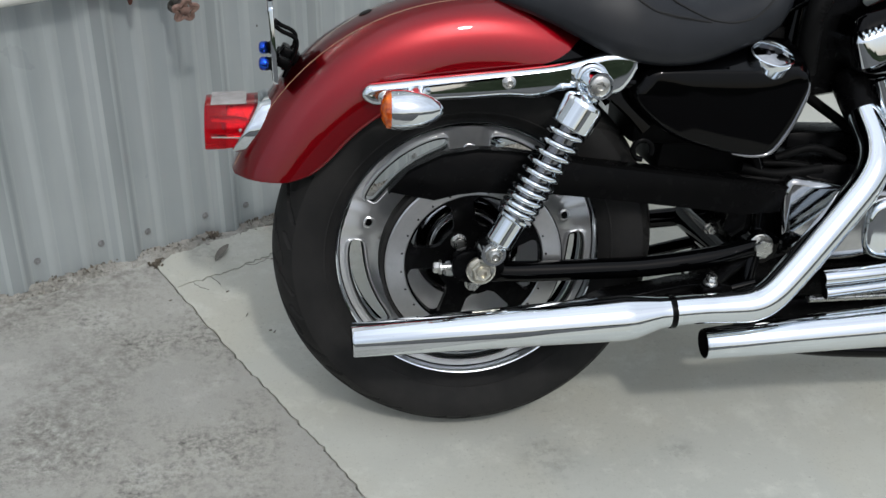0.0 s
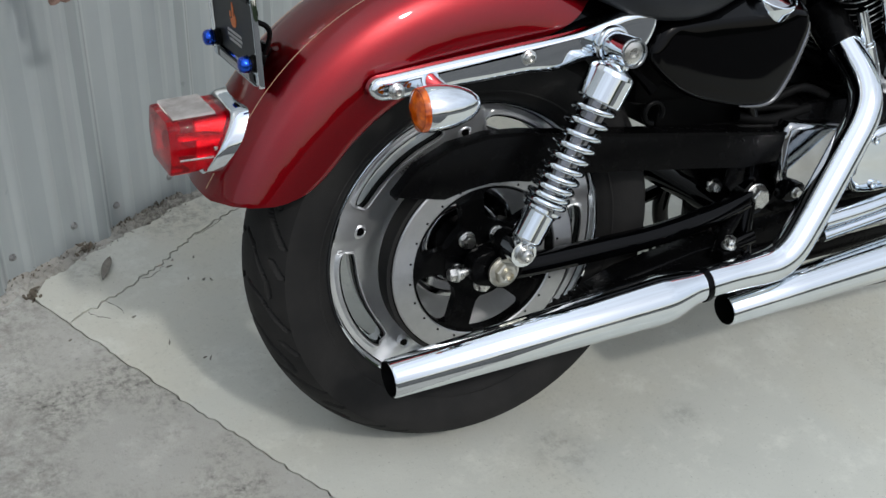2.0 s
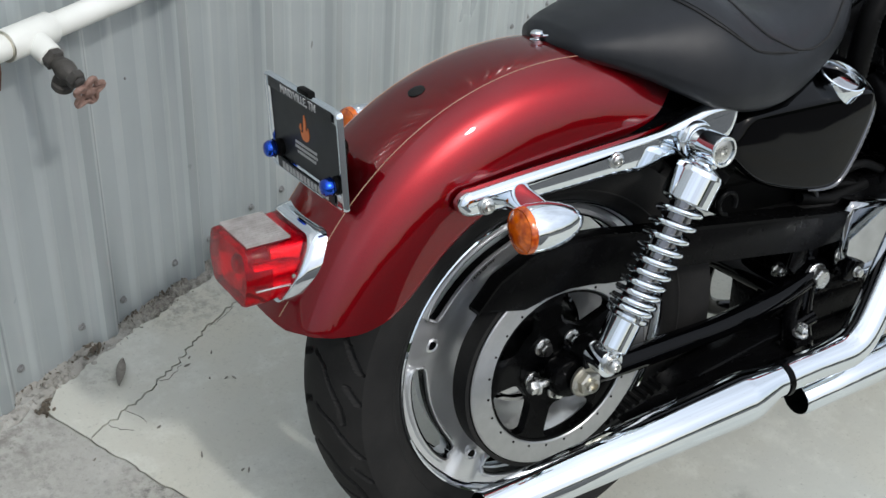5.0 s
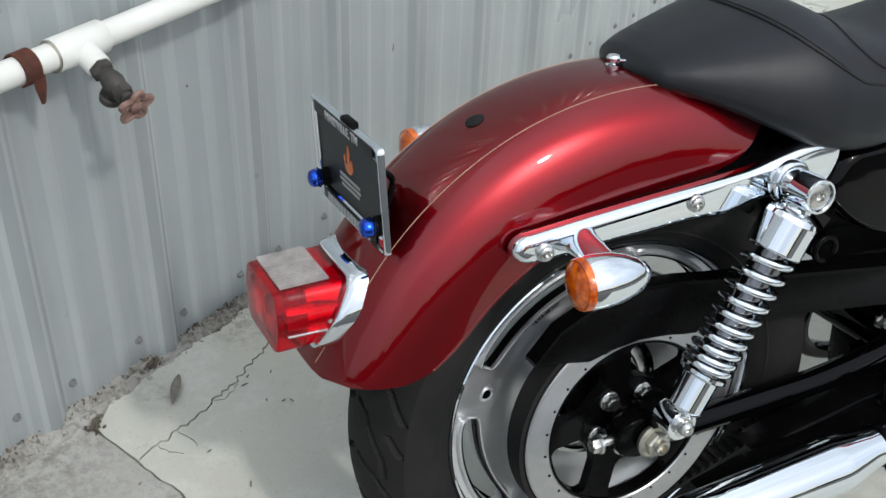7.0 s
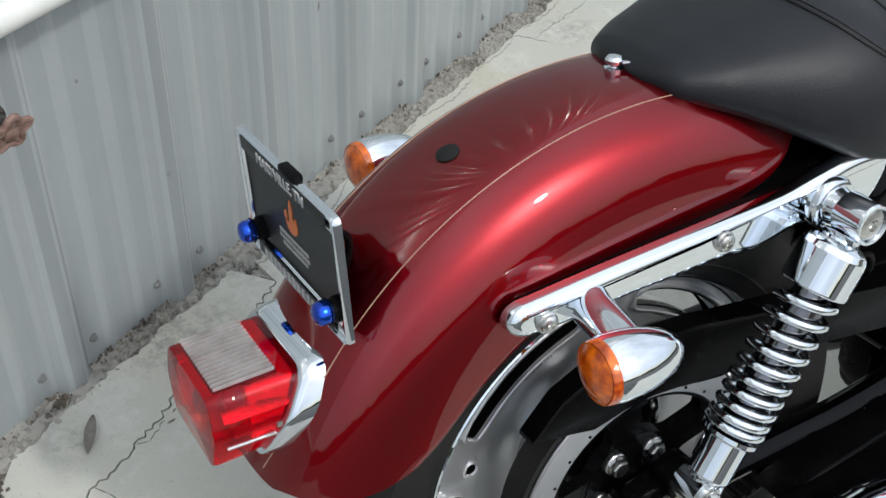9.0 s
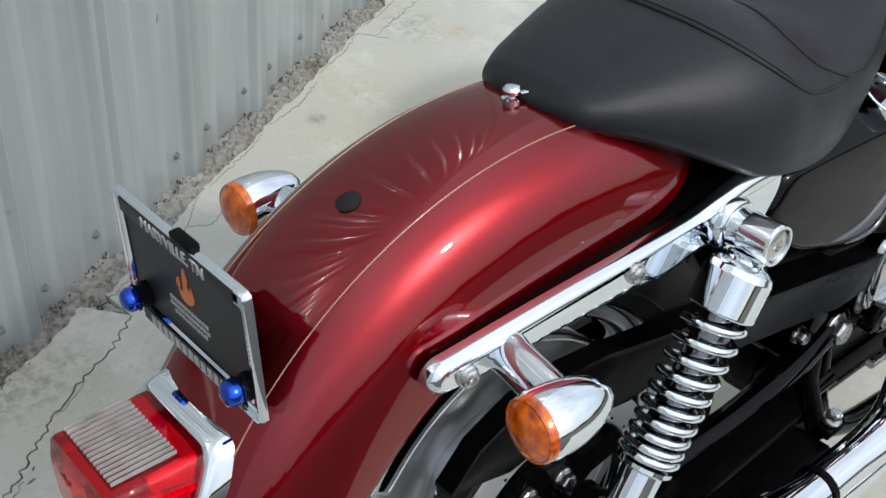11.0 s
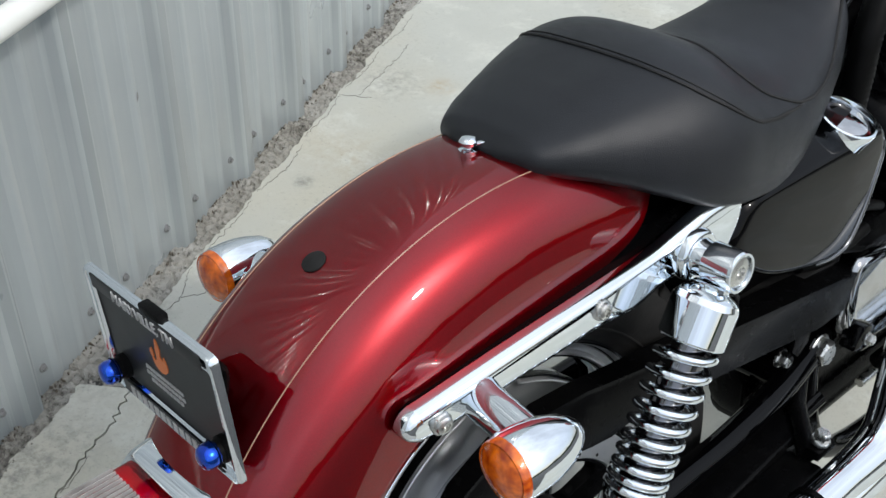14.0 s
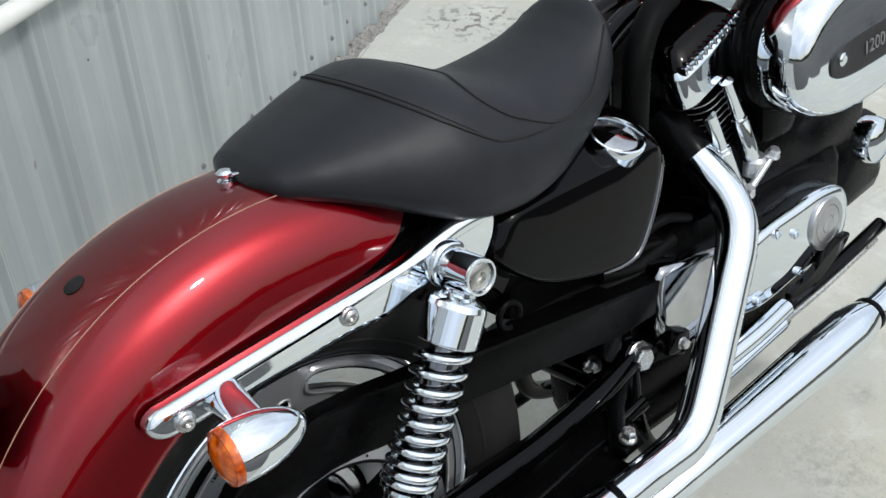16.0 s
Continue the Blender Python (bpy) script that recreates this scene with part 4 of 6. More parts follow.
def disc_mesh():
    bm = bmesh.new()
    phis = sorted({round(-36 + 72 * i / 48, 4) for i in range(49)} | {round(sg * (SLOT_HALF - q), 4) for sg in (1, -1) for q in (0.0, 0.05, 0.2, 0.5, 1.0, 1.7)})
    for p in PADS:
        cols = []
        for phi in phis:
            a, b = slot_edges(phi)
            rows_in = [DISC_IN + (a - 0.010 - DISC_IN) * j / 12 for j in range(13)] + [a - 0.010 + 0.010 * j / 8 for j in range(1, 9)]
            rows_out = [b + (DISC_OUT - b) * j / 8 for j in range(9)]
            deg = p + 36 + phi
            cols.append([[[bm.verts.new(polar(r, deg, disc_face(r, phi) + back)) for r in rows] for rows in (rows_in, rows_out)] for back in (0.0, 0.024)])
        for (phi_a, ca), (phi_b, cb) in zip(zip(phis, cols), zip(phis[1:], cols[1:])):
            for side in (0, 1):
                for band in (0, 1):
                    for q in range(len(ca[side][band]) - 1):
                        bm.faces.new((ca[side][band][q], ca[side][band][q + 1], cb[side][band][q + 1], cb[side][band][q]))
            if -SLOT_HALF <= phi_a and phi_b <= SLOT_HALF:
                bm.faces.new((ca[0][0][-1], cb[0][0][-1], cb[1][0][-1], ca[1][0][-1]))
                bm.faces.new((ca[0][1][0], cb[0][1][0], cb[1][1][0], ca[1][1][0]))
    bmesh.ops.remove_doubles(bm, verts=bm.verts, dist=2e-6)
    return bm


wheel = part("rear_wheel", disc_mesh(), CAST, bike, "slotted cast disc wheel with chrome rim", sharp=30)
for p in PADS:
    # each slot has a rolled lip and a dark inner wall
    ring = []
    marks = [SLOT_HALF * math.sin(math.pi / 2 * (-1 + 2 * i / 48)) for i in range(49)]
    for phi in marks:
        ring.append((slot_edges(phi)[0], phi))
    for phi in marks[::-1][1:-1]:
        ring.append((slot_edges(phi)[1], phi))
    mid_r = 0.1865
    bm = bmesh.new()
    rows = []
    for depth, grow in ((-0.0022, 0.0), (-0.0022, -0.0016), (0.009, -0.0016), (0.009, 0.0)):
        rows.append([polar(r + (-grow if r < mid_r else grow), p + 36 + phi, disc_face(r - 0.004 if r < mid_r else r + 0.004, phi) + depth + 0.004) for r, phi in ring])
    skin(bm, rows, True, False)
    part("slot_wall", bm, SATIN_BLACK, wheel, "dark strip round the slot's inner wall")
    bm = bmesh.new()
    pts = [polar(r + (-0.0036 if r < mid_r else 0.0030), p + 36 + phi, disc_face(r - 0.0036 if r < mid_r else r + 0.003, phi) - 0.0002) for r, phi in ring]
    sweep(bm, pts + pts[:2], 0.0019, 8, caps=False)
    part("slot_lip", bm, CAST, wheel, "bright rolled slot edge")
bm = bmesh.new()
lathe(bm, [(0.196, 0.010), (0.204, 0.026), (0.2195, 0.040), (0.2225, 0.046), (0.2222, 0.0500), (0.2205, 0.0515), (0.2185, 0.0505), (0.2165, 0.0460), (0.2145, 0.0340), (0.2125, 0.0200), (0.205, 0.010), (0.205, -0.010), (0.2125, -0.020), (0.2145, -0.034), (0.2165, -0.046), (0.2185, -0.0505), (0.2205, -0.0515), (0.2222, -0.050), (0.2225, -0.046), (0.2195, -0.040), (0.204, -0.026), (0.196, -0.010)], HUB, RIGHT, 120, caps=False)
part("rim", bm, CHROME, wheel, "polished chrome rim")
part("tyre", tyre_mesh(), RUBBER, wheel, "black road tyre with slanted tread grooves", sharp=30)
for p in PADS:
    bm = bmesh.new()
    c = polar(0.1735, p, -0.0325)
    lathe(bm, [(0.012, -0.004), (0.0105, 0.003), (0.0075, 0.0045), (0.006, 0.002), (0.001, 0.001)], c, RIGHT, 20)
    part("wheel_boss", bm, CAST, wheel)
    # black disc on the boss stands in for the shade inside its bolt hole
    bm = bmesh.new()
    lathe(bm, [(0.0062, 0.0), (0.0062, 0.0025), (0.0005, 0.0025)], c, RIGHT, 16)
    part("dark_hole_disc", bm, SATIN_BLACK, wheel)
bm = bmesh.new()
lathe(bm, [(0.06, -0.05), (0.06, 0.02), (0.045, 0.05), (0.03, 0.075), (0.03, 0.10), (0.022, 0.105)], HUB, RIGHT, 40)
part("hub", bm, SATIN_BLACK, wheel)

bm = bmesh.new()
lathe(bm, [(0.092, -0.02), (0.092, 0.018), (0.089, 0.024), (0.083, 0.026), (0.080, 0.022), (0.068, 0.020), (0.064, 0.030), (0.060, 0.034)], HUB, RIGHT, 72, caps=False)
part("hub_flange", bm, DULL, wheel, "polished hub flange")
bm = bmesh.new()
me = writing("16X3.00 MT", 0.0085, 0.0004)
bm.from_mesh(me)
for v in bm.verts:
    r = 0.156 + v.co.y
    deg = 122 - math.degrees(v.co.x / 0.156)
    v.co = polar(r, deg, disc_face(r, ((deg - 164 + 72) % 72) - 36) - 0.0008 - v.co.z)
part("cast_lettering", bm, SATIN_BLACK, wheel, "small cast size lettering", flat=True)

# drive pulley and belt
SPOKES = [176 + 72 * i for i in range(5)]


def web_half(r):
    e = min(r - 0.058, 0.112 - r)
    return math.degrees(math.atan2(0.0185, r)) + 9.0 * max(0.0, 1 - e / 0.012) ** 2


def pulley_face(r):
    return -0.088 + 0.010 * max(0.0, min(1.0, (0.1 - r) / 0.05))


bm = bmesh.new()
ring_disc(bm, 0.028, 0.060, pulley_face, 0.016)
pulley = part("drive_pulley", bm, SATIN_BLACK, bike, "five-spoked black belt pulley with machined face")
bm = bmesh.new()
lathe(bm, [(0.1135, 0.074), (0.1135, 0.0975), (0.115, 0.099), (0.1435, 0.099), (0.1455, 0.0975), (0.146, 0.074)], HUB, RIGHT, 120, caps=False)
part("machined_ring", bm, MACHINED, pulley, "bare machined ring")
bm = bmesh.new()
ring_disc(bm, 0.110, 0.1145, pulley_face, 0.018)
part("inner_ring", bm, SATIN_BLACK, pulley)
for p in SPOKES:
    bm = bmesh.new()
    spoked(bm, 0.057, 0.1125, [p], web_half, pulley_face, 0.0142)
    part("spoke", bm, SATIN_BLACK, pulley)
bm = bmesh.new()
lathe(bm, [(0.1455, 0.066), (0.1475, 0.066), (0.1475, 0.096), (0.1455, 0.096)], HUB, RIGHT, 120, caps=False)
part("toothed_rim", bm, SATIN_BLACK, pulley)
for i in range(24):
    bm = bmesh.new()
    lathe(bm, [(0.0018, 0.0985), (0.0018, 0.0996)], polar(0.1195, 7 + 15 * i), RIGHT, 8)
    part("rivet", bm, SATIN_BLACK, pulley)
for i in range(5):
    bm = bmesh.new()
    hex_bolt(bm, polar(0.041, 128 + 72 * i, -0.086), RIGHT, 0.0095, 0.013)
    part("pulley_bolt", bm, STEEL, pulley)
FRONT = Vector((0.545, 0, 0.405))


def belt_mesh():
    bm = bmesh.new()
    r1, r2 = 0.1500, 0.062
    a, b = Vector((HUB.x, HUB.z)), Vector((FRONT.x, FRONT.z))
    d = b - a
    base = math.atan2(d.y, d.x)
    off = math.acos((r1 - r2) / d.length)
    pts = []
    for i in range(61):
        t = base + off + (2 * math.pi - 2 * off) * i / 60
        pts.append(a + Vector((math.cos(t), math.sin(t))) * r1)
    for i in range(31):
        t = base - off + 2 * off * i / 30
        pts.append(b + Vector((math.cos(t), math.sin(t))) * r2)
    rings = []
    n = len(pts)
    for i, p in enumerate(pts):
        t = (pts[(i + 1) % n] - pts[i - 1]).normalized()
        nn = Vector((t.y, -t.x))
        o = p + nn * 0.003
        q = p - nn * 0.003
        rings.append([(o.x, -0.066, o.y), (o.x, -0.096, o.y), (q.x, -0.096, q.y), (q.x, -0.066, q.y)])
    rings.append(rings[0])
    skin(bm, rings, True, False)
    bmesh.ops.remove_doubles(bm, verts=bm.verts, dist=1e-6)
    # teeth of the free runs
    for k0, k1 in ((60, 61), (n - 1, 0)):
        p, q = pts[k0], pts[k1]
        m = int((q - p).length / 0.014)
        t = (q - p).normalized()
        inn = Vector((-t.y, t.x))
        for j in range(m):
            c = p + t * (0.007 + 0.014 * j) + inn * 0.005
            sweep(bm, [(c.x, -0.0665, c.y), (c.x, -0.0955, c.y)], 0.0035, 6)
    return bm


part("drive_belt", belt_mesh(), RUBBER, bike, "black toothed drive belt")

# belt guard
def guard_y(x):
    return 0.100 + 0.022 * max(0.0, min(1.0, (x - 0.05) / 0.4))


guard = [(-0.143, 0.447), (-0.112, 0.482), (-0.062, 0.507), (-0.005, 0.516), (0.05, 0.513), (0.10, 0.506), (0.2, 0.495), (0.35, 0.480), (0.512, 0.462), (0.499, 0.418), (0.436, 0.416), (0.35, 0.425), (0.21, 0.438), (0.12, 0.447), (0.09, 0.438), (0.06, 0.440), (0.03, 0.4475), (0.0, 0.4495), (-0.035, 0.4450), (-0.058, 0.4370), (-0.070, 0.4330)]
bm = bmesh.new()
plate(bm, guard, -0.003, 0.003, 0.002)
for v in bm.verts:
    v.co.y -= guard_y(v.co.x)
belt_guard = part("belt_guard", bm, SATIN_BLACK, bike, "satin black belt guard")
bm = bmesh.new()
top = guard[:9]
rings = []
for i, (x, z) in enumerate(top):
    rings.append([(x, -guard_y(x) - 0.004, z - 0.003), (x, -guard_y(x) - 0.004, z + 0.002), (x, -0.081, z + 0.002), (x, -0.081, z - 0.003)])
skin(bm, rings)
part("guard_lip", bm, SATIN_BLACK, belt_guard)
bm = bmesh.new()
plate(bm, [(0.425, 0.43), (0.455, 0.43), (0.452, 0.385), (0.43, 0.37), (0.415, 0.385)], -0.108, -0.102, 0.002)
hex_bolt(bm, (0.394, -0.104, 0.387), RIGHT, 0.009, 0.014)
part("guard_bracket", bm, SATIN_BLACK, belt_guard)

# swingarm
bm = bmesh.new()
sweep(bm, curve_points([(-0.02, -0.118, 0.322), (0.07, -0.115, 0.317), (0.2, -0.112, 0.319), (0.29, -0.11, 0.322), (0.40, -0.105, 0.335), (0.487, -0.095, 0.352)]), 0.0175, 20)
swingarm = part("swingarm", bm, GLOSS_BLACK, bike, "gloss black tubular swingarm")
bm = bmesh.new()
sweep(bm, curve_points([(-0.02, 0.118, 0.322), (0.2, 0.112, 0.319), (0.40, 0.105, 0.335), (0.487, 0.095, 0.352)]), 0.0175, 16)
sweep(bm, [(0.487, -0.095, 0.352), (0.487, 0.095, 0.352)], 0.024, 20)
sweep(bm, [(0.425, -0.105, 0.340), (0.425, 0.105, 0.340)], 0.02, 16)
part("far_arm", bm, GLOSS_BLACK, swingarm)
bm = bmesh.new()
plate(bm, oval(0.0, 0.334, 0.042, 0.027, 28, 3), -0.138, -0.112, 0.003)
plate(bm, oval(0.014, 0.362, 0.020, 0.026, 24, 2.2), -0.150, -0.120, 0.003)
part("axle_carrier", bm, SATIN_BLACK, swingarm)
bm = bmesh.new()
sweep(bm, [(0.487, -0.09, 0.352), (0.487, -0.104, 0.352)], 0.030, 32)
part("pivot_boss", bm, GLOSS_BLACK, swingarm)
bm = bmesh.new()
hex_bolt(bm, (0.487, -0.100, 0.352), RIGHT, 0.0165, 0.018)
part("pivot_bolt", bm, STEEL, swingarm, "large zinc-plated pivot bolt")
bm = bmesh.new()
hex_bolt(bm, (0.392, -0.104, 0.3866), RIGHT, 0.008, 0.014)
part("guard_bolt", bm, STEEL, swingarm)
bm = bmesh.new()
lathe(bm, [(0.013, 0.13), (0.013, 0.145), (0.0235, 0.145), (0.0235, 0.149)], HUB + Vector((0.002, 0, 0.005)), RIGHT, 32)
hex_bolt(bm, HUB + Vector((0.002, -0.146, 0.005)), RIGHT, 0.0155, 0.014)
lathe(bm, [(0.009, 0.158), (0.009, 0.166), (0.006, 0.1665), (0.005, 0.16)], HUB + Vector((0.002, 0, 0.005)), RIGHT, 24)
part("axle_nut", bm, BRASSY, swingarm, "yellow zinc axle nut")
bm = bmesh.new()
sweep(bm, [(-0.065, -0.122, 0.328), (-0.028, -0.122, 0.330)], 0.0055, 12)
hex_bolt(bm, (-0.058, -0.122, 0.328), (-1, 0, 0), 0.009, 0.012)
part("belt_adjuster", bm, STEEL, swingarm)


# shock absorbers
def shock(sign, tilt_label):
    y = -0.167 * sign
    lo, hi = Vector((0.014, y, 0.370)), Vector((0.157, y, 0.637))
    ax = (hi - lo).normalized()
    L = (hi - lo).length
    out = Vector((0, -sign, 0))
    bm = bmesh.new()
    lathe(bm, [(0.014, 0.0), (0.017, 0.014), (0.0205, 0.017), (0.0225, 0.020), (0.0225, 0.060), (0.0255, 0.061), (0.029, 0.064), (0.029, 0.068), (0.012, 0.069)], lo, ax, 40)
    s = part("shock_absorber", bm, CHROME, bike, tilt_label)
    bm = bmesh.new()
    sweep(bm, [lo + out * 0.0, lo - out * 0.03], 0.016, 24)
    sweep(bm, [lo + out * 0.012, lo - out * 0.02], 0.0195, 28)
    part("lower_eye", bm, CHROME, s)
    bm = bmesh.new()
    lathe(bm, [(0.013, 0.0), (0.0135, 0.004)], lo + out * 0.012, out, 24)
    hex_bolt(bm, lo + out * 0.014, out, 0.0095, 0.012, False, True)
    part("lower_bolt", bm, STEEL, s)
    bm = bmesh.new()
    lathe(bm, [(0.0185, 0.06), (0.0185, 0.145), (0.0165, 0.147), (0.0165, L - 0.105), (0.020, L - 0.103), (0.020, L - 0.088), (0.0165, L - 0.086), (0.0165, L - 0.05)], lo, ax, 28)
    part("damper_tube", bm, DARK_TUBE, s)
    bm = bmesh.new()
    z0, z1, turns, n = 0.072, L - 0.072, 10.4, 320
    x_, y_, z_ = frame_of(ax)
    pts = []
    for i in range(n + 1):
        t = i / n
        h = t ** 1.28
        a = 2 * math.pi * turns * t
        pts.append(lo + ax * (z0 + (z1 - z0) * h) + (x_ * math.cos(a) + y_ * math.sin(a)) * 0.0268)
    sweep(bm, pts, 0.0044, 10)
    part("coil_spring", bm, CHROME, s, "chrome coil spring")
    bm = bmesh.new()
    lathe(bm, [(0.010, -0.018), (0.0165, -0.0185), (0.0185, -0.0205), (0.0175, -0.0235), (0.0200, -0.0255), (0.0260, -0.0282), (0.0302, -0.0315), (0.0325, -0.0375), (0.0325, -0.0745), (0.0318, -0.076), (0.029, -0.0765), (0.028, -0.06), (0.01, -0.05)], hi, ax, 44)
    part("upper_cover", bm, CHROME, s, "chrome top cover", sharp=62)
    bm = bmesh.new()
    lathe(bm, [(0.012, -0.045), (0.012, -0.016), (0.0165, -0.0155), (0.0165, -0.011), (0.0185, -0.0105), (0.0202, -0.009), (0.0206, 0.021), (0.0196, 0.0235), (0.0172, 0.0235), (0.0162, 0.018), (0.001, 0.018)], hi, out, 40)
    part("stud_cap", bm, CHROME, s, "chrome cap over the upper stud")
    bm = bmesh.new()
    lathe(bm, [(0.0155, 0.0), (0.015, 0.004), (0.009, 0.006), (0.006, 0.006), (0.005, 0.002)], hi + out * 0.017, out, 24)
    part("upper_bolt", bm, STEEL, s)


shock(1, "chrome coil-over shock absorber")
shock(-1, "chrome coil-over shock absorber on the wall side")

# fender struts
STRUT = [(-0.191, 0.606), (-0.187, 0.615), (-0.178, 0.6205), (-0.165, 0.622), (-0.091, 0.632), (0.02, 0.645), (0.10, 0.655), (0.135, 0.664), (0.175, 0.676), (0.205, 0.679), (0.226, 0.675), (0.230, 0.660), (0.224, 0.640), (0.208, 0.618), (0.185, 0.612), (0.155, 0.618), (0.119, 0.617), (0.075, 0.606), (0.031, 0.607), (-0.03, 0.602), (-0.073, 0.599), (-0.14, 0.591), (-0.168, 0.5895), (-0.180, 0.592), (-0.188, 0.598)]


def strut_y(x):
    return 0.120 + 0.032 * (x + 0.19)


def strut(sign):
    bm = bmesh.new()
    rounded_plate(bm, smooth_outline(STRUT, 3), lambda x: -sign * max(0.109, strut_y(x) - 0.010), lambda x: -sign * (strut_y(x) + 0.007), 0.0095, 5)
    s = part("fender_strut", bm, CHROME, bike, "polished chrome fender strut")
    for x, z, r in ((-0.156, 0.603, 0.0085), (0.030, 0.630, 0.0085)):
        bm = bmesh.new()
        c = Vector((x, -sign * (strut_y(x) + 0.006), z))
        lathe(bm, [(r * 1.25, 0), (r * 1.2, 0.003), (r, 0.004), (r * 0.95, 0.007), (r * 0.6, 0.009), (r * 0.45, 0.009), (r * 0.4, 0.005), (0.0005, 0.005)], c, (0, -sign, 0), 24)
        part("strut_bolt", bm, STEEL, s)
    bm = bmesh.new()
    lathe(bm, [(0.027, -0.004), (0.0265, 0.004), (0.0245, 0.0075), (0.0225, 0.0085), (0.019, 0.0085), (0.0175, 0.014), (0.0165, 0.022)], (0.157, -sign * (strut_y(0.157) + 0.006), 0.637), (0, -sign, 0), 36)
    part("stud_boss", bm, CHROME, s, "raised chrome boss round the upper stud")
    bm = bmesh.new()
    plate(bm, [(0.01 + (x - 0.01) * 0.96, 0.626 + (z - 0.626 - 0.07 * (x - 0.01)) * 0.80 + 0.07 * (x - 0.01)) for x, z in STRUT], -sign * 0.099, -sign * 0.1145, 0.002)
    part("inner_rail", bm, SATIN_BLACK, s, "black rail behind the strut")


strut(1)
strut(-1)

# rear fender
LOW = [(66.5, 0.405), (67, 0.400), (68.5, 0.385), (70, 0.365), (73, 0.345), (80, 0.320), (88, 0.300), (100, 0.293), (134, 0.292), (144, 0.294), (150, 0.303), (153, 0.314), (156, 0.333), (158, 0.358), (159.5, 0.385), (160.5, 0.405)]
SECTION = [(0.0, 0.0), (0.014, 0.0003), (0.028, 0.0012), (0.042, 0.0032), (0.055, 0.0068), (0.066, 0.012), (0.076, 0.019), (0.085, 0.028), (0.092, 0.039), (0.0975, 0.052), (0.1015, 0.067), (0.104, 0.083), (0.105, 0.10), (0.105, 0.13)]


def refined(table, n=8):
    """The table with a smooth line drawn through its rows."""
    return [(p.x, p.y) for p in curve_points([(a, q, 0) for a, q in table], n)]


SECTION = refined(SECTION)
CREST = refined([(40, 0.430), (70, 0.427), (95, 0.424), (115, 0.421), (135, 0.416), (150, 0.411), (161, 0.409)])
LOW = refined(LOW)


def fender_top(deg):
    return lerp_table(CREST, deg)[0]


def fender_point(deg, y, lift=0.0):
    """A point on the fender's outside at that angle round the hub and sideways place."""
    d = lerp_table(SECTION, abs(y))[0]
    return polar(fender_top(deg) - d + lift, deg, y)


def fender_half(deg, thin=0.0):
    r_low = lerp_table(LOW, deg)[0]
    top = fender_top(deg)
    limit = max(0.004, min(0.13, top - r_low))
    y_lim = 0.105
    for (ya, da), (yb, db) in zip(SECTION, SECTION[1:]):
        if da <= limit <= db:
            y_lim = ya + (yb - ya) * (limit - da) / (db - da)
            break
    pts = []
    n = 34
    for i in range(n + 1):
        d_t = limit * (i / n)
        # even steps along the curve by mixing sideways and downward travel
        t = i / n
        if t < 0.62:
            y = y_lim * (t / 0.62) * 0.93
            d = lerp_table(SECTION, y)[0]
        else:
            y0 = y_lim * 0.93
            d0 = lerp_table(SECTION, y0)[0]
            d = d0 + (limit - d0) * (t - 0.62) / 0.38
            inv = [(q, p) for p, q in SECTION]
            y = lerp_table(inv, d)[0]
        pts.append((max(0.0, y - thin), top - d - thin))
    return pts


bm = bmesh.new()
rings = []
for deg in [66.6 + 9.4 * k / 48 for k in range(48)] + [76 + (160.4 - 76) * k / 88 for k in range(89)]:
    outer, inner = fender_half(deg), fender_half(deg, 0.003)
    ring = [polar(r, deg, -y) for y, r in outer[::-1]] + [polar(r, deg, y) for y, r in outer[1:]]
    ring += [polar(r, deg, y) for y, r in inner[::-1]] + [polar(r, deg, -y) for y, r in inner[1:]]
    rings.append(ring)
skin(bm, rings)
fender = part("rear_fender", bm, RED, bike, "dark candy red rear fender with gold pinstripes", sharp=50)
for sign in (1, -1):
    bm = bmesh.new()
    pts = [fender_point(66.6 + (159 - 66.6) * i / 120, sign * (0.058 if i < 100 else 0.058 - 0.022 * ((i - 100) / 20) ** 1.5), 0.0002) for i in range(121)]
    sweep(bm, pts, 0.00056, 6)
    part("pinstripe", bm, GOLD, fender, "thin gold pinstripe")
bm = bmesh.new()
lathe(bm, [(0.011, 0), (0.011, 0.0015), (0.009, 0.0026), (0.0005, 0.003)], fender_point(114.8, 0, -0.0005), polar(1, 114.8) - HUB, 28)
part("rubber_plug", bm, RUBBER, fender, "flat black rubber plug")
bm = bmesh.new()
c = fender_point(90.2, 0, 0)
up = (polar(1, 90.2) - HUB)
lathe(bm, [(0.009, 0.0), (0.009, 0.002), (0.0045, 0.003), (0.0045, 0.006), (0.0082, 0.007), (0.0085, 0.010), (0.0065, 0.0128), (0.003, 0.0138), (0.0005, 0.014)], c, up, 28)
block(bm, c + up * 0.0062 + Vector((0.012, -0.006, 0.001)), (0.018, 0.007, 0.002), (0, -4, -25), 0.0008)
part("seat_knob", bm, CHROME, fender, "chrome seat fastening knob")
# black panel and frame ahead of the fender, under the seat
bm = bmesh.new()
rings = []
for k in range(31):
    deg = 40 + 42 * k / 30
    top = fender_top(deg) - 0.0035
    ring = []
    sec = [(y * 0.985, top - q) for y, q in SECTION[::6] if q <= 0.098]
    ring = [polar(r, deg, -y) for y, r in sec[::-1]] + [polar(r, deg, y) for y, r in sec[1:]]
    ring += [polar(r - 0.003, deg, y * 0.96) for y, r in sec[::-1]] + [polar(r - 0.003, deg, -y * 0.96) for y, r in sec[1:]]
    rings.append(ring)
skin(bm, rings)
part("under_seat_panel", bm, GLOSS_BLACK, bike, "gloss black panel carrying on the fender's curve under the seat")
bm = bmesh.new()
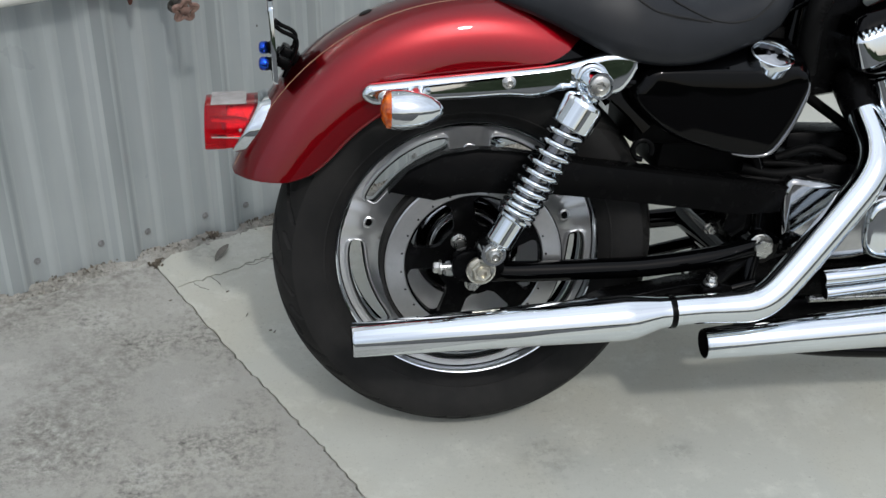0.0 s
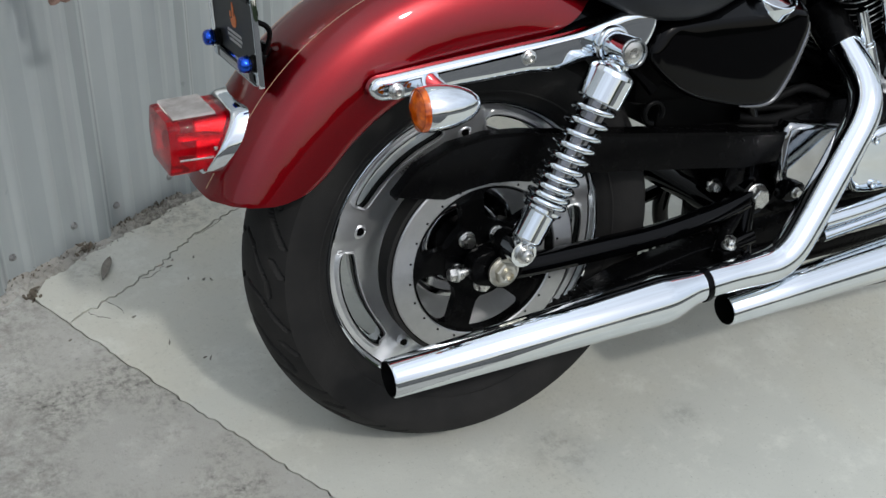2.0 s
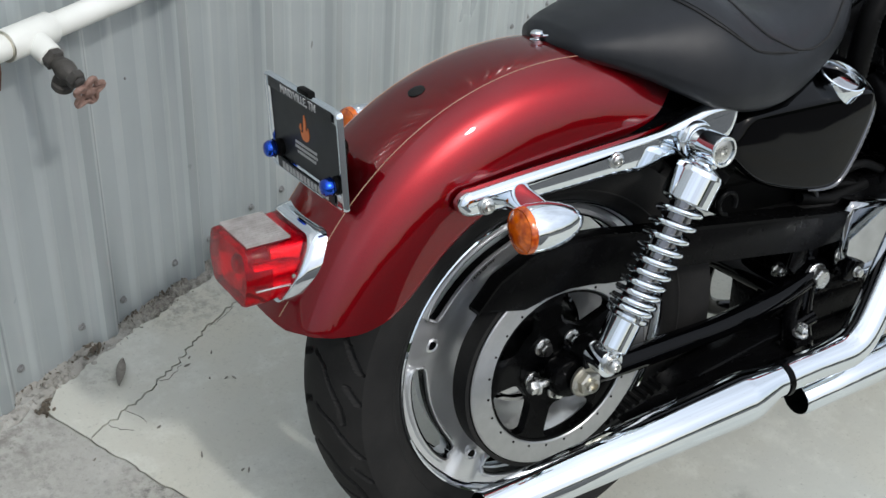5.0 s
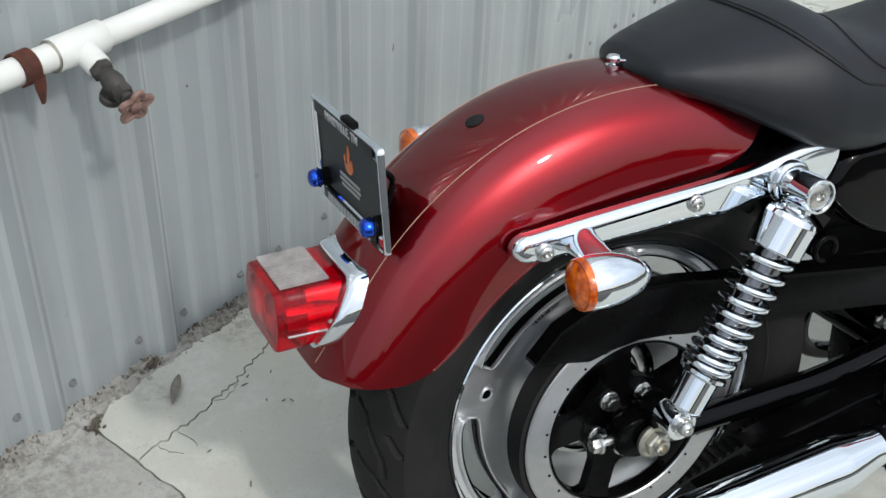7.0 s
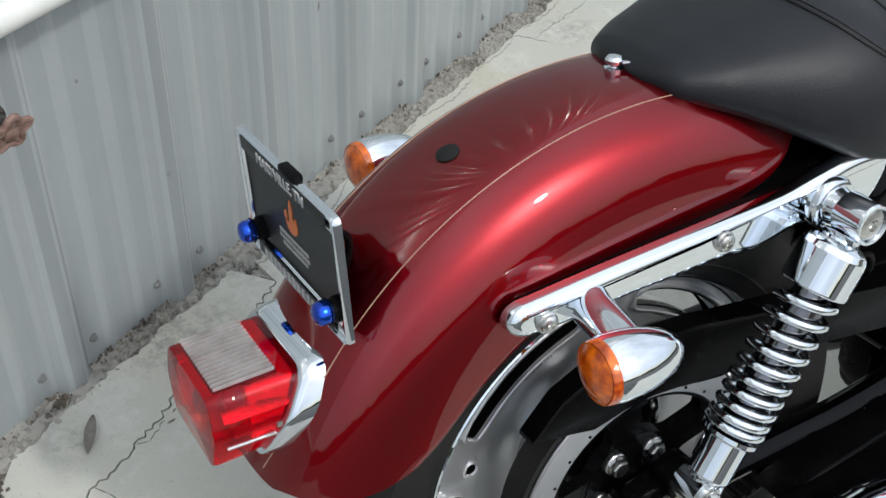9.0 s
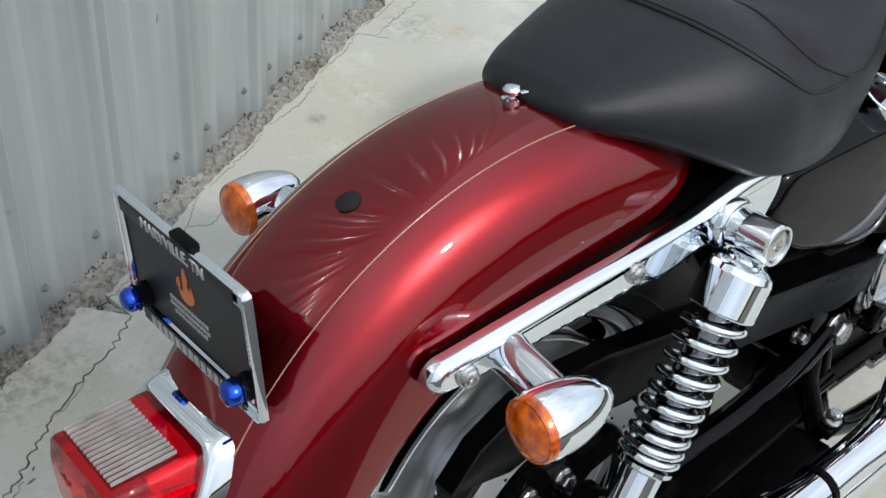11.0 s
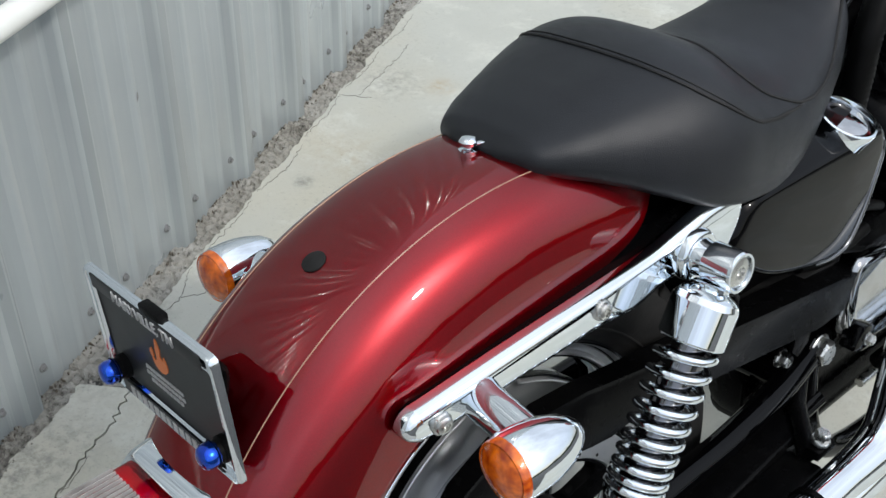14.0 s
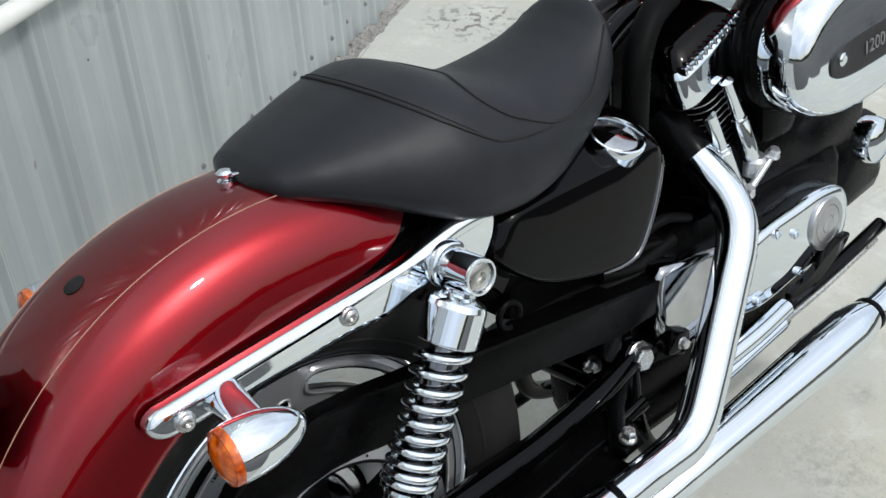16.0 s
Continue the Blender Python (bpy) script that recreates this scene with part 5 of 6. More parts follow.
for sgn in (1, -1):
    sweep(bm, curve_points([(0.02, sgn * 0.10, 0.62), (0.20, sgn * 0.105, 0.628), (0.31, sgn * 0.095, 0.610), (0.42, sgn * 0.085, 0.56), (0.475, sgn * 0.082, 0.47), (0.487, sgn * 0.085, 0.38)]), 0.013, 14)
    sweep(bm, curve_points([(0.487, sgn * 0.085, 0.38), (0.47, sgn * 0.11, 0.26), (0.52, sgn * 0.12, 0.19), (0.7, sgn * 0.12, 0.165), (1.05, sgn * 0.12, 0.165)]), 0.0145, 14)
    sweep(bm, curve_points([(0.22, sgn * 0.07, 0.67), (0.40, sgn * 0.06, 0.70), (0.60, sgn * 0.02, 0.78), (1.0, 0.0, 0.86)]), 0.016, 14)
sweep(bm, [(0.487, -0.10, 0.44), (0.487, 0.10, 0.44)], 0.02, 14)
sweep(bm, [(0.50, -0.03, 0.40), (0.53, -0.02, 0.74)], 0.018, 14)
part("frame", bm, GLOSS_BLACK, bike, "black tubular steel frame")
bm = bmesh.new()
block(bm, (0.36, 0.0, 0.60), (0.22, 0.15, 0.17), (0, 0, 0), 0.02)
block(bm, (0.50, 0.02, 0.63), (0.06, 0.10, 0.16), (0, 0, 0), 0.015)
block(bm, (0.405, 0.0, 0.500), (0.20, 0.13, 0.09), (0, 8, 0), 0.015)
part("battery_box", bm, PLASTIC_BLACK, bike)
bm = bmesh.new()
block(bm, (0.525, 0.0, 0.38), (0.13, 0.16, 0.18), (0, 0, 0), 0.02)
part("gearbox", bm, SATIN_BLACK, bike)
bm = bmesh.new()
block(bm, (0.60, 0.03, 0.685), (0.14, 0.09, 0.20), (0, -10, 0), 0.03)
part("coil_cover", bm, SATIN_BLACK, bike)
bm = bmesh.new()
block(bm, (0.625, 0.03, 0.465), (0.15, 0.08, 0.13), (0, 0, 0), 0.02)
part("engine_mount", bm, SATIN_BLACK, bike)
bm = bmesh.new()
plate(bm, [(0.17, 0.262), (0.22, 0.282), (0.34, 0.302), (0.40, 0.308), (0.425, 0.300), (0.43, 0.282), (0.425, 0.262), (0.40, 0.250), (0.30, 0.244), (0.19, 0.244)], -0.150, -0.100, 0.004)
part("exhaust_support", bm, SATIN_BLACK, bike, "black cast exhaust support")
# black fill added under the gearbox to keep the floor behind it dark
bm = bmesh.new()
plate(bm, [(0.40, 0.318), (0.60, 0.326), (0.62, 0.30), (0.60, 0.250), (0.42, 0.236), (0.40, 0.25)], -0.060, -0.052, 0.003)
part("gearbox_fill", bm, SATIN_BLACK, bike, "black fill plate added under the gearbox")
bm = bmesh.new()
plate(bm, [(0.06, 0.258), (0.12, 0.272), (0.36, 0.294), (0.37, 0.282), (0.36, 0.266), (0.10, 0.246)], -0.196, -0.150, 0.003)
part("muffler_side_plate", bm, SATIN_BLACK, bike, "black plate along the inside of the muffler")
# ring-shaped cable clip behind the oil tank
bm = bmesh.new()
ring = [(0.259 + 0.016 * math.cos(radians(a)), -0.112, 0.521 + 0.016 * math.sin(radians(a))) for a in range(-30, 271, 15)]
sweep(bm, ring, 0.0045, 10)
part("cable_clip", bm, SATIN_BLACK, bike)
bm = bmesh.new()
skin(bm, [[polar(0.345, g, y) for y in (-0.085, -0.03, 0.03, 0.085)] + [polar(0.350, g, y) for y in (0.085, 0.03, -0.03, -0.085)] for g in range(49, 71, 3)])
part("inner_fender", bm, PLASTIC_BLACK, bike, "black plastic inner fender")

# oil tank
OIL = [(0.229, 0.610), (0.240, 0.634), (0.255, 0.650), (0.28, 0.654), (0.36, 0.656), (0.44, 0.657), (0.49, 0.659), (0.515, 0.652), (0.522, 0.632), (0.518, 0.609), (0.502, 0.566), (0.478, 0.526), (0.455, 0.513), (0.416, 0.514), (0.36, 0.526), (0.301, 0.546), (0.255, 0.578)]
bm = bmesh.new()
o = smooth_outline(OIL, 4)
cx, cz = 0.385, 0.60
rings = []
for y, k, lift in ((-0.045, 0.97, 0.036), (-0.070, 0.99, 0.031), (-0.090, 1.0, 0.021), (-0.104, 1.0, 0.013), (-0.115, 0.997, 0.006), (-0.122, 0.988, 0.002), (-0.127, 0.965, 0.0), (-0.1295, 0.94, 0.0), (-0.131, 0.905, 0.0), (-0.1315, 0.88, 0.0), (-0.1318, 0.86, 0.0), (-0.133, 0.4, 0.0), (-0.133, 0.02, 0.0)):
    rings.append([(cx + (x - cx) * k, y, cz + (z - cz) * k + lift * max(0.0, min(1.0, (z - 0.60) / 0.045))) for x, z in o])
skin(bm, rings)
oil_tank = part("oil_tank", bm, GLOSS_BLACK, bike, "gloss black oil tank with chrome cap")
bm = bmesh.new()
cap_ax = Vector((0.05, -0.42, 0.90)).normalized()
cap_c = Vector((0.455, -0.108, 0.668))
lathe(bm, [(0.031, -0.03), (0.0350, 0.0), (0.0362, 0.007), (0.0352, 0.0105), (0.0330, 0.0115), (0.0318, 0.009), (0.0308, 0.004)], cap_c, cap_ax, 56, caps=False)
cap = part("filler_cap", bm, CHROME, oil_tank, "chrome oil filler cap")
bm = bmesh.new()
lathe(bm, [(0.0312, 0.004), (0.027, 0.0028), (0.015, 0.002), (0.0005, 0.0018)], cap_c, cap_ax, 48, caps=False)
part("cap_dish", bm, DARK_CAP, cap, "dished centre, its dark reflection put into the colour")
bm = bmesh.new()
hx, hy, hz = frame_of(cap_ax)
down = Vector((0.25, -1.0, -0.6))
down = (down - cap_ax * down.dot(cap_ax)).normalized()
along = cap_ax.cross(down)
flap = [(0.028 * math.cos(radians(a)), 0.028 * math.sin(radians(a))) for a in range(0, 181, 12)]
skin(bm, [[cap_c + cap_ax * h + along * p * k + down * (q * k - 0.002) for p, q in flap] for h, k in ((0.003, 1.0), (0.0075, 1.0), (0.0085, 0.95))])
part("cap_grip", bm, DULL, cap, "fold-out chrome grip")
# bright bead standing in for the highlight on the tank's rounded black edge
bm = bmesh.new()
rim = [(cx + (x - cx) * 0.962, -0.1276, cz + (z - cz) * 0.962) for x, z in o]
low = [q for q in rim if q[2] < 0.64 and q[0] > 0.40]
low.sort(key=lambda q: math.atan2(q[2] - cz, q[0] - cx))
sweep(bm, low, [0.0016 + 0.0026 * max(0.0, math.sin(math.pi * i / (len(low) - 1))) ** 0.7 for i in range(len(low))], 14)
part("rim_highlight", bm, DARK_TUBE, oil_tank, "bright bead in place of the highlight on the tank's front edge")

# seat
SEAT = [  # x, half width, bottom, top
    (0.006, 0.030, 0.750, 0.757), (0.02, 0.062, 0.746, 0.769), (0.05, 0.084, 0.739, 0.780), (0.09, 0.105, 0.725, 0.792), (0.14, 0.130, 0.703, 0.806), (0.18, 0.144, 0.685, 0.8155), (0.215, 0.149, 0.675, 0.8150), (0.25, 0.147, 0.669, 0.8010),
    (0.29, 0.142, 0.667, 0.782), (0.34, 0.130, 0.671, 0.769), (0.39, 0.115, 0.684, 0.774), (0.44, 0.098, 0.701, 0.787), (0.475, 0.086, 0.722, 0.803), (0.498, 0.074, 0.755, 0.817), (0.507, 0.050, 0.785, 0.820)]


def seat_at(x):
    """Half width, bottom and top of the seat there, smoothed between the stations."""
    xs = [r[0] for r in SEAT]
    i = max(0, min(len(xs) - 2, next((k for k in range(len(xs) - 1) if x <= xs[k + 1]), len(xs) - 2)))
    t = max(0, min(1, (x - xs[i]) / (xs[i + 1] - xs[i])))
    out = []
    for c in (1, 2, 3):
        a, b, d, e = SEAT[max(0, i - 1)][c], SEAT[i][c], SEAT[i + 1][c], SEAT[min(len(xs) - 1, i + 2)][c]
        out.append(0.5 * (2 * b + (d - a) * t + (2 * a - 5 * b + 4 * d - e) * t * t + (3 * b - a - 3 * d + e) * t ** 3))
    return out


E_SEAT = 0.72


def seat_z(x, y):
    hw, zb, zt = seat_at(x)
    c = min(1.0, abs(y) / hw) ** (1 / E_SEAT)
    return zb + (zt - zb) * math.sqrt(max(0, 1 - c * c)) ** E_SEAT


bm = bmesh.new()
rings = []
for k in range(73):
    x = 0.006 + (0.507 - 0.006) * k / 72
    hw, zb, zt = seat_at(x)
    ring = []
    for i in range(49):
        a = math.pi * i / 48
        c, s = math.cos(a), math.sin(a)
        ring.append((x, -hw * math.copysign(abs(c) ** E_SEAT, c), zb + (zt - zb) * abs(s) ** E_SEAT))
    ring += [(x, hw * 0.93, zb - 0.008), (x, hw * 0.5, zb - 0.006), (x, -hw * 0.5, zb - 0.006), (x, -hw * 0.93, zb - 0.008)]
    rings.append(ring)
skin(bm, rings)
seat = part("seat", bm, LEATHER, bike, "black vinyl seat with stitched seams", sharp=60)


def seam(points, r=0.0019):
    bm = bmesh.new()
    pts = [Vector((p.x, p.y, seat_z(p.x, p.y) + 0.0002)) for p in curve_points([(x, y, 0) for x, y in points], 10)]
    sweep(bm, pts, r, 6)
    part("seam", bm, THREAD, seat, "stitched seam")


half = [(0.150, 0.0), (0.150, -0.025), (0.152, -0.050), (0.158, -0.078), (0.170, -0.102), (0.188, -0.121), (0.214, -0.1335), (0.243, -0.1365), (0.275, -0.133), (0.308, -0.1265), (0.345, -0.119)]
seam([(x, -y) for x, y in half[::-1]] + half[1:])
seam([(x + 0.006, -y) for x, y in half[::-1][1:]] + [(x + 0.006, y) for x, y in half[1:-1]], 0.0008)
bucket = [(0.276, 0.0), (0.268, -0.03), (0.252, -0.068), (0.252, -0.098), (0.277, -0.1145), (0.332, -0.1175), (0.362, -0.1155), (0.393, -0.1095), (0.434, -0.096), (0.467, -0.080), (0.493, -0.066)]
seam([(x, -y) for x, y in bucket[::-1]] + bucket[1:])

# turn signals
def turn_signal(sign):
    y = -sign
    c = Vector((-0.160, y * 0.205, 0.602))
    ax = Vector((1, y * 0.06, 0.02)).normalized()
    bm = bmesh.new()
    lathe(bm, [(0.0275, 0.004), (0.0285, 0.008), (0.0285, 0.022), (0.0275, 0.034), (0.0245, 0.048), (0.0195, 0.062), (0.012, 0.073), (0.005, 0.079), (0.0005, 0.080)], c, ax, 40)
    s = part("turn_signal", bm, CHROME, bike, "chrome bullet turn signal with amber lens")
    bm = bmesh.new()
    lathe(bm, [(0.0005, -0.0115), (0.008, -0.0110), (0.0150, -0.0092), (0.0205, -0.0065), (0.0235, -0.0042), (0.0242, -0.0036), (0.0258, -0.0036), (0.0270, -0.0015), (0.0275, 0.005)], c, ax, 48)
    part("lens", bm, AMBER, s, "amber plastic lens")
    bm = bmesh.new()
    a = Vector((-0.112, y * strut_y(-0.112), 0.606))
    b = c + ax * 0.036
    pts = curve_points([a - Vector((0, y * 0.010, 0)), a + Vector((0, y * 0.004, 0)), a.lerp(b, 0.22), a.lerp(b, 0.55), b], 6)
    rad = [0.0185 + 0.0035 * max(0.0, 1 - 1.8 * i / (len(pts) - 1)) ** 2 for i in range(len(pts))]
    sweep(bm, pts, rad, 28, squash=0.8)
    part("stem", bm, CHROME, s)


turn_signal(1)
turn_signal(-1)

# tail lamp
LAMP_SECTION = [(-0.047, 0.567), (-0.0585, 0.532), (-0.047, 0.4965), (0.047, 0.4965), (0.0585, 0.532), (0.047, 0.567)]


def lamp_section(x, k, lean, r=0.006, drop=0.0):
    """The lamp's six-sided section at x, scaled by k and leaning forward with height."""
    out = []
    for y, z in round_corners(LAMP_SECTION, r, 4):
        zz = 0.532 + (z - 0.532) * k + drop
        out.append(Vector((x + lean * (zz - 0.532), 0.003 + y * k, zz)))
    return out


bm = bmesh.new()
rings = [lamp_section(-0.285, 1.24, 0.35, 0.014, 0.008), lamp_section(-0.335, 1.22, 0.47, 0.014, 0.006), lamp_section(-0.358, 1.17, 0.54, 0.012, 0.004), lamp_section(-0.3645, 1.12, 0.56, 0.011, 0.003), lamp_section(-0.366, 1.07, 0.56, 0.010, 0.003)]
skin(bm, rings)
lamp = part("tail_lamp", bm, CHROME, bike, "red tail lamp with chrome base and clear top window", sharp=50)
bm = bmesh.new()
lens_rings = [(-0.3655, 1.02, 0.55, 0.011, 0.004), (-0.384, 1.015, 0.30, 0.011, 0.002), (-0.400, 1.01, 0.10, 0.010, 0.001), (-0.4225, 1.0, 0.0, 0.009, 0.0), (-0.4255, 0.975, 0.0, 0.009, 0.0), (-0.427, 0.55, 0.0, 0.003, 0.0), (-0.4275, 0.05, 0.0, 0.0002, 0.0)]
skin(bm, [lamp_section(*q) for q in lens_rings])
part("lens", bm, RED_LENS, lamp, "clear red plastic lens", sharp=50)
bm = bmesh.new()
skin(bm, [lamp_section(-0.367, 0.93, 0.50, 0.006, 0.003), lamp_section(-0.392, 0.90, 0.05, 0.006, 0.0), lamp_section(-0.394, 0.86, 0.03, 0.006, 0.0), lamp_section(-0.372, 0.45, 0.1, 0.003, 0.0), lamp_section(-0.366, 0.04, 0.1, 0.0002, 0.0)])
part("reflector", bm, REFLECTOR, lamp, "faceted silver reflector inside the lens", sharp=30)
# silver strips added in the lens, tilted skyward to give it bright streaks
for sgn in (1, -1):
    for y, z, tilt in ((0.0495, 0.548, 48), (0.0515, 0.522, 20)):
        bm = bmesh.new()
        block(bm, (-0.386, 0.003 + sgn * y, z), (0.058, 0.0110, 0.0022), (-sgn * tilt, 0, 0), 0.0006)
        part("streak_strip", bm, REFLECTOR, lamp, "silver strip added inside the lens for its bright streaks")
bm = bmesh.new()
lathe(bm, [(0.004, 0.0), (0.010, 0.012), (0.012, 0.022), (0.009, 0.031), (0.0005, 0.035)], (-0.368, 0.003, 0.532), (-1, 0, 0), 20)
part("bulb", bm, CLEAR_LENS, lamp, "glass bulb")
bm = bmesh.new()
for i in range(15):
    y = -0.033 + 0.078 * i / 14
    skin(bm, [[Vector((x, y + dy, 0.5683 + (x + 0.4215) * 0.06 + dz)) for dy, dz in ((-0.0010, -0.002), (-0.0004, 0.0016), (0.0004, 0.0016), (0.0010, -0.002))] for x in (-0.416, -0.362)])
tagged(part("window_ribs", bm, CLEAR_LENS, lamp, "clear ribbed window"), kind="stuff")
bm = bmesh.new()
block(bm, (-0.389, 0.006, 0.5668), (0.056, 0.082, 0.0032), (0, -3.5, 0), 0.0008)
part("clear_window", bm, WINDOW_BED, lamp, "clear ribbed window")
bm = bmesh.new()
lathe(bm, [(0.0028, 0), (0.0026, 0.0015), (0.0005, 0.002)], (-0.371, -0.0585, 0.534), RIGHT, 12)
part("lens_screw", bm, STEEL, lamp)

# licence plate with frame and blue bolts
PLATE = Matrix.Translation((-0.319, 0.008, 0.669)) @ Euler((0, radians(-4), 0)).to_matrix().to_4x4()
PW, PH = 0.097, 0.0595


def on_plate(p):
    return PLATE @ Vector(p)


bm = bmesh.new()
ring = oval(0, 0, PW - 0.004, PH - 0.004, 48, 9)
skin(bm, [[on_plate((x_, y, z)) for y, z in ring] for x_ in (-0.001, 0.002)])
number_plate = part("licence_plate", bm, PLATE_BLACK, bike, "black souvenir plate in a chrome frame with blue bolts")
bm = bmesh.new()
out_ = round_corners([(-PW, -PH), (PW, -PH), (PW, PH), (-PW, PH)], 0.007, 5)
in_ = round_corners([(-PW + 0.009, -PH + 0.0185), (PW - 0.009, -PH + 0.0185), (PW - 0.009, PH - 0.0165), (-PW + 0.009, PH - 0.0165)], 0.004, 5)
rows = []
for ring, x_ in ((out_, 0.0015), (out_, -0.003), ([(0.985 * a, 0.975 * b) for a, b in out_], -0.0055), ([(0.965 * a, 0.945 * b) for a, b in out_], -0.0055), ([(0.955 * a, 0.93 * b) for a, b in out_], -0.0042), ([(1.02 * a, 1.04 * b) for a, b in in_], -0.0042), (in_, -0.002)):
    rows.append([on_plate((x_, y, z)) for y, z in ring])
skin(bm, rows, True, False)
part("plate_frame", bm, CHROME, number_plate, "chrome plate frame")
bm = bmesh.new()
block(bm, on_plate((-0.0058, 0, 0.0505)), (0.0012, 0.165, 0.0125), (0, -4, 0), 0.0005)
block(bm, on_plate((-0.0058, 0, -0.0495)), (0.0012, 0.150, 0.0125), (0, -4, 0), 0.0005)
part("frame_band", bm, PLATE_BLACK, number_plate)
me = writing("MARYVILLE, TN", 0.0135)
bm = bmesh.new()
bm.from_mesh(me)
bmesh.ops.transform(bm, matrix=PLATE @ Matrix.Translation((-0.0070, 0, 0.0505)) @ Matrix(((0, 0, -1, 0), (-1, 0, 0, 0), (0, 1, 0, 0), (0, 0, 0, 1))), verts=bm.verts)
part("lettering", bm, LETTER, number_plate, flat=True)
bm = bmesh.new()
for z, w in ((-0.010, 0.058), (-0.016, 0.06), (-0.022, 0.05), (-0.0495, 0.125)):
    n = int(w / (0.0052 if z > -0.04 else 0.0092))
    for i in range(n):
        block(bm, on_plate((-0.0068 if z < -0.04 else -0.0016, -w / 2 + w * (i + 0.5) / n, z)), (0.0008, 0.0036 if z > -0.04 else 0.0064, 0.0034 if z > -0.04 else 0.0085), (0, -4, 0))
tagged(part("small_print", bm, LETTER, number_plate, flat=True), kind="stuff")
bm = bmesh.new()
for shape in ([(0.001, 0.030), (0.005, 0.021), (0.003, 0.014), (0.007, 0.011), (0.009, 0.016), (0.012, 0.006), (0.007, -0.001), (-0.001, -0.003), (-0.008, 0.000), (-0.011, 0.007), (-0.006, 0.006), (-0.003, 0.010), (-0.002, 0.020)],
              [(-0.013, 0.012), (-0.0095, 0.017), (-0.0075, 0.010), (-0.0105, 0.008)]):
    ring = smooth_outline(shape, 4)
    skin(bm, [[on_plate((x_, -y, z)) for y, z in ring] for x_ in (-0.0010, -0.0019)])
part("emblem", bm, ORANGE, number_plate, "orange printed emblem")
for p in ((-0.002, 0.070, -0.031), (-0.002, -0.083, -0.028)):
    bm = bmesh.new()
    lathe(bm, [(0.011, 0.0), (0.011, 0.005), (0.0095, 0.006), (0.0095, 0.010), (0.0115, 0.011)], on_plate(p), (-1, 0, 0), 24)
    part("bolt_collar", bm, PLASTIC_BLACK, number_plate)
    bm = bmesh.new()
    lathe(bm, [(0.0095, 0.009), (0.0105, 0.011), (0.0105, 0.018), (0.0085, 0.0215), (0.0055, 0.023), (0.0005, 0.0235)], on_plate(p), (-1, 0, 0), 12)
    part("blue_bolt", bm, BLUE, number_plate, "bright blue anodised bolt")
bm = bmesh.new()
block(bm, on_plate((-0.001, -0.012, PH + 0.001)), (0.010, 0.030, 0.007), (0, -4, 0), 0.002)
part("frame_clip", bm, PLASTIC_BLACK, number_plate)
bm = bmesh.new()
block(bm, on_plate((0.003, -0.080, 0.033)), (0.006, 0.012, 0.008), (0, -4, 0), 0.001)
part("frame_clip", bm, PLASTIC_BLACK, number_plate)
bm = bmesh.new()
for y in (-0.03, 0.03):
    sweep(bm, curve_points([on_plate((0.003, y, 0.02)), on_plate((0.012, y, 0.012)), on_plate((0.035, y, -0.008)), fender_point(137, y, 0.002)]), 0.0035, 8)
block(bm, on_plate((0.012, 0, -0.035)), (0.02, 0.10, 0.016), (0, 20, 0), 0.003)
block(bm, on_plate((0.022, 0, -0.03)), (0.03, 0.05, 0.02), (0, 30, 0), 0.003)
part("bracket", bm, SATIN_BLACK, number_plate)

# exhaust
bm = bmesh.new()
pts = [(-0.206, -0.222, 0.2495), (-0.203, -0.222, 0.2497), (0.10, -0.222, 0.2705), (0.215, -0.222, 0.2785), (0.232, -0.222, 0.2797), (0.275, -0.222, 0.2865), (0.296, -0.222, 0.288)]
sweep(bm, pts, [0.0245, 0.0262, 0.0335, 0.0365, 0.0355, 0.0255, 0.0245], 48, caps=False)
inner = [(-0.206, -0.222, 0.2495), (-0.16, -0.222, 0.2525), (-0.10, -0.222, 0.256)]
muffler = part("muffler", bm, CHROME, bike, "chrome shorty muffler, rear pipe", sharp=30)
bm = bmesh.new()
sweep(bm, inner, [0.0242, 0.022, 0.001], 40, caps=False)
part("outlet", bm, PLASTIC_BLACK, muffler, "sooty outlet")
bm = bmesh.new()
sweep(bm, [(0.291, -0.222, 0.288), (0.299, -0.222, 0.2885)], 0.0268, 40)
part("clamp", bm, SATIN_BLACK, muffler, "black clamp ring")
HEAD1 = [(0.285, -0.222, 0.2875), (0.34, -0.222, 0.2915), (0.39, -0.222, 0.2935), (0.430, -0.2215, 0.297), (0.460, -0.218, 0.311), (0.495, -0.207, 0.342), (0.542, -0.190, 0.389), (0.59, -0.173, 0.440), (0.622, -0.161, 0.477), (0.641, -0.146, 0.508), (0.649, -0.120, 0.538), (0.647, -0.090, 0.566), (0.644, -0.055, 0.595)]
pts = curve_points(HEAD1, 6)
rad = [0.0238 + 0.0035 * max(0, min(1, (i / len(pts) - 0.12) / 0.12)) for i in range(len(pts))]
bm = bmesh.new()
sweep(bm, pts, rad, 36)
part("exhaust_header", bm, CHROME, bike, "chrome exhaust header with heat shield")

# black collar at the port; its colour also stands for the header's dark reflection
bm = bmesh.new()
sweep(bm, [(0.6455, -0.078, 0.576), (0.6445, -0.070, 0.583), (0.644, -0.045, 0.602), (0.643, -0.02, 0.62)], [0.0285, 0.0315, 0.0325, 0.0325], 28)
part("exhaust_port", bm, SATIN_BLACK, bike, "black port collar, also giving the header's end its dark reflection")
bm = bmesh.new()
M2A, M2B = Vector((0.366, -0.200, 0.2205)), Vector((0.905, -0.198, 0.263))
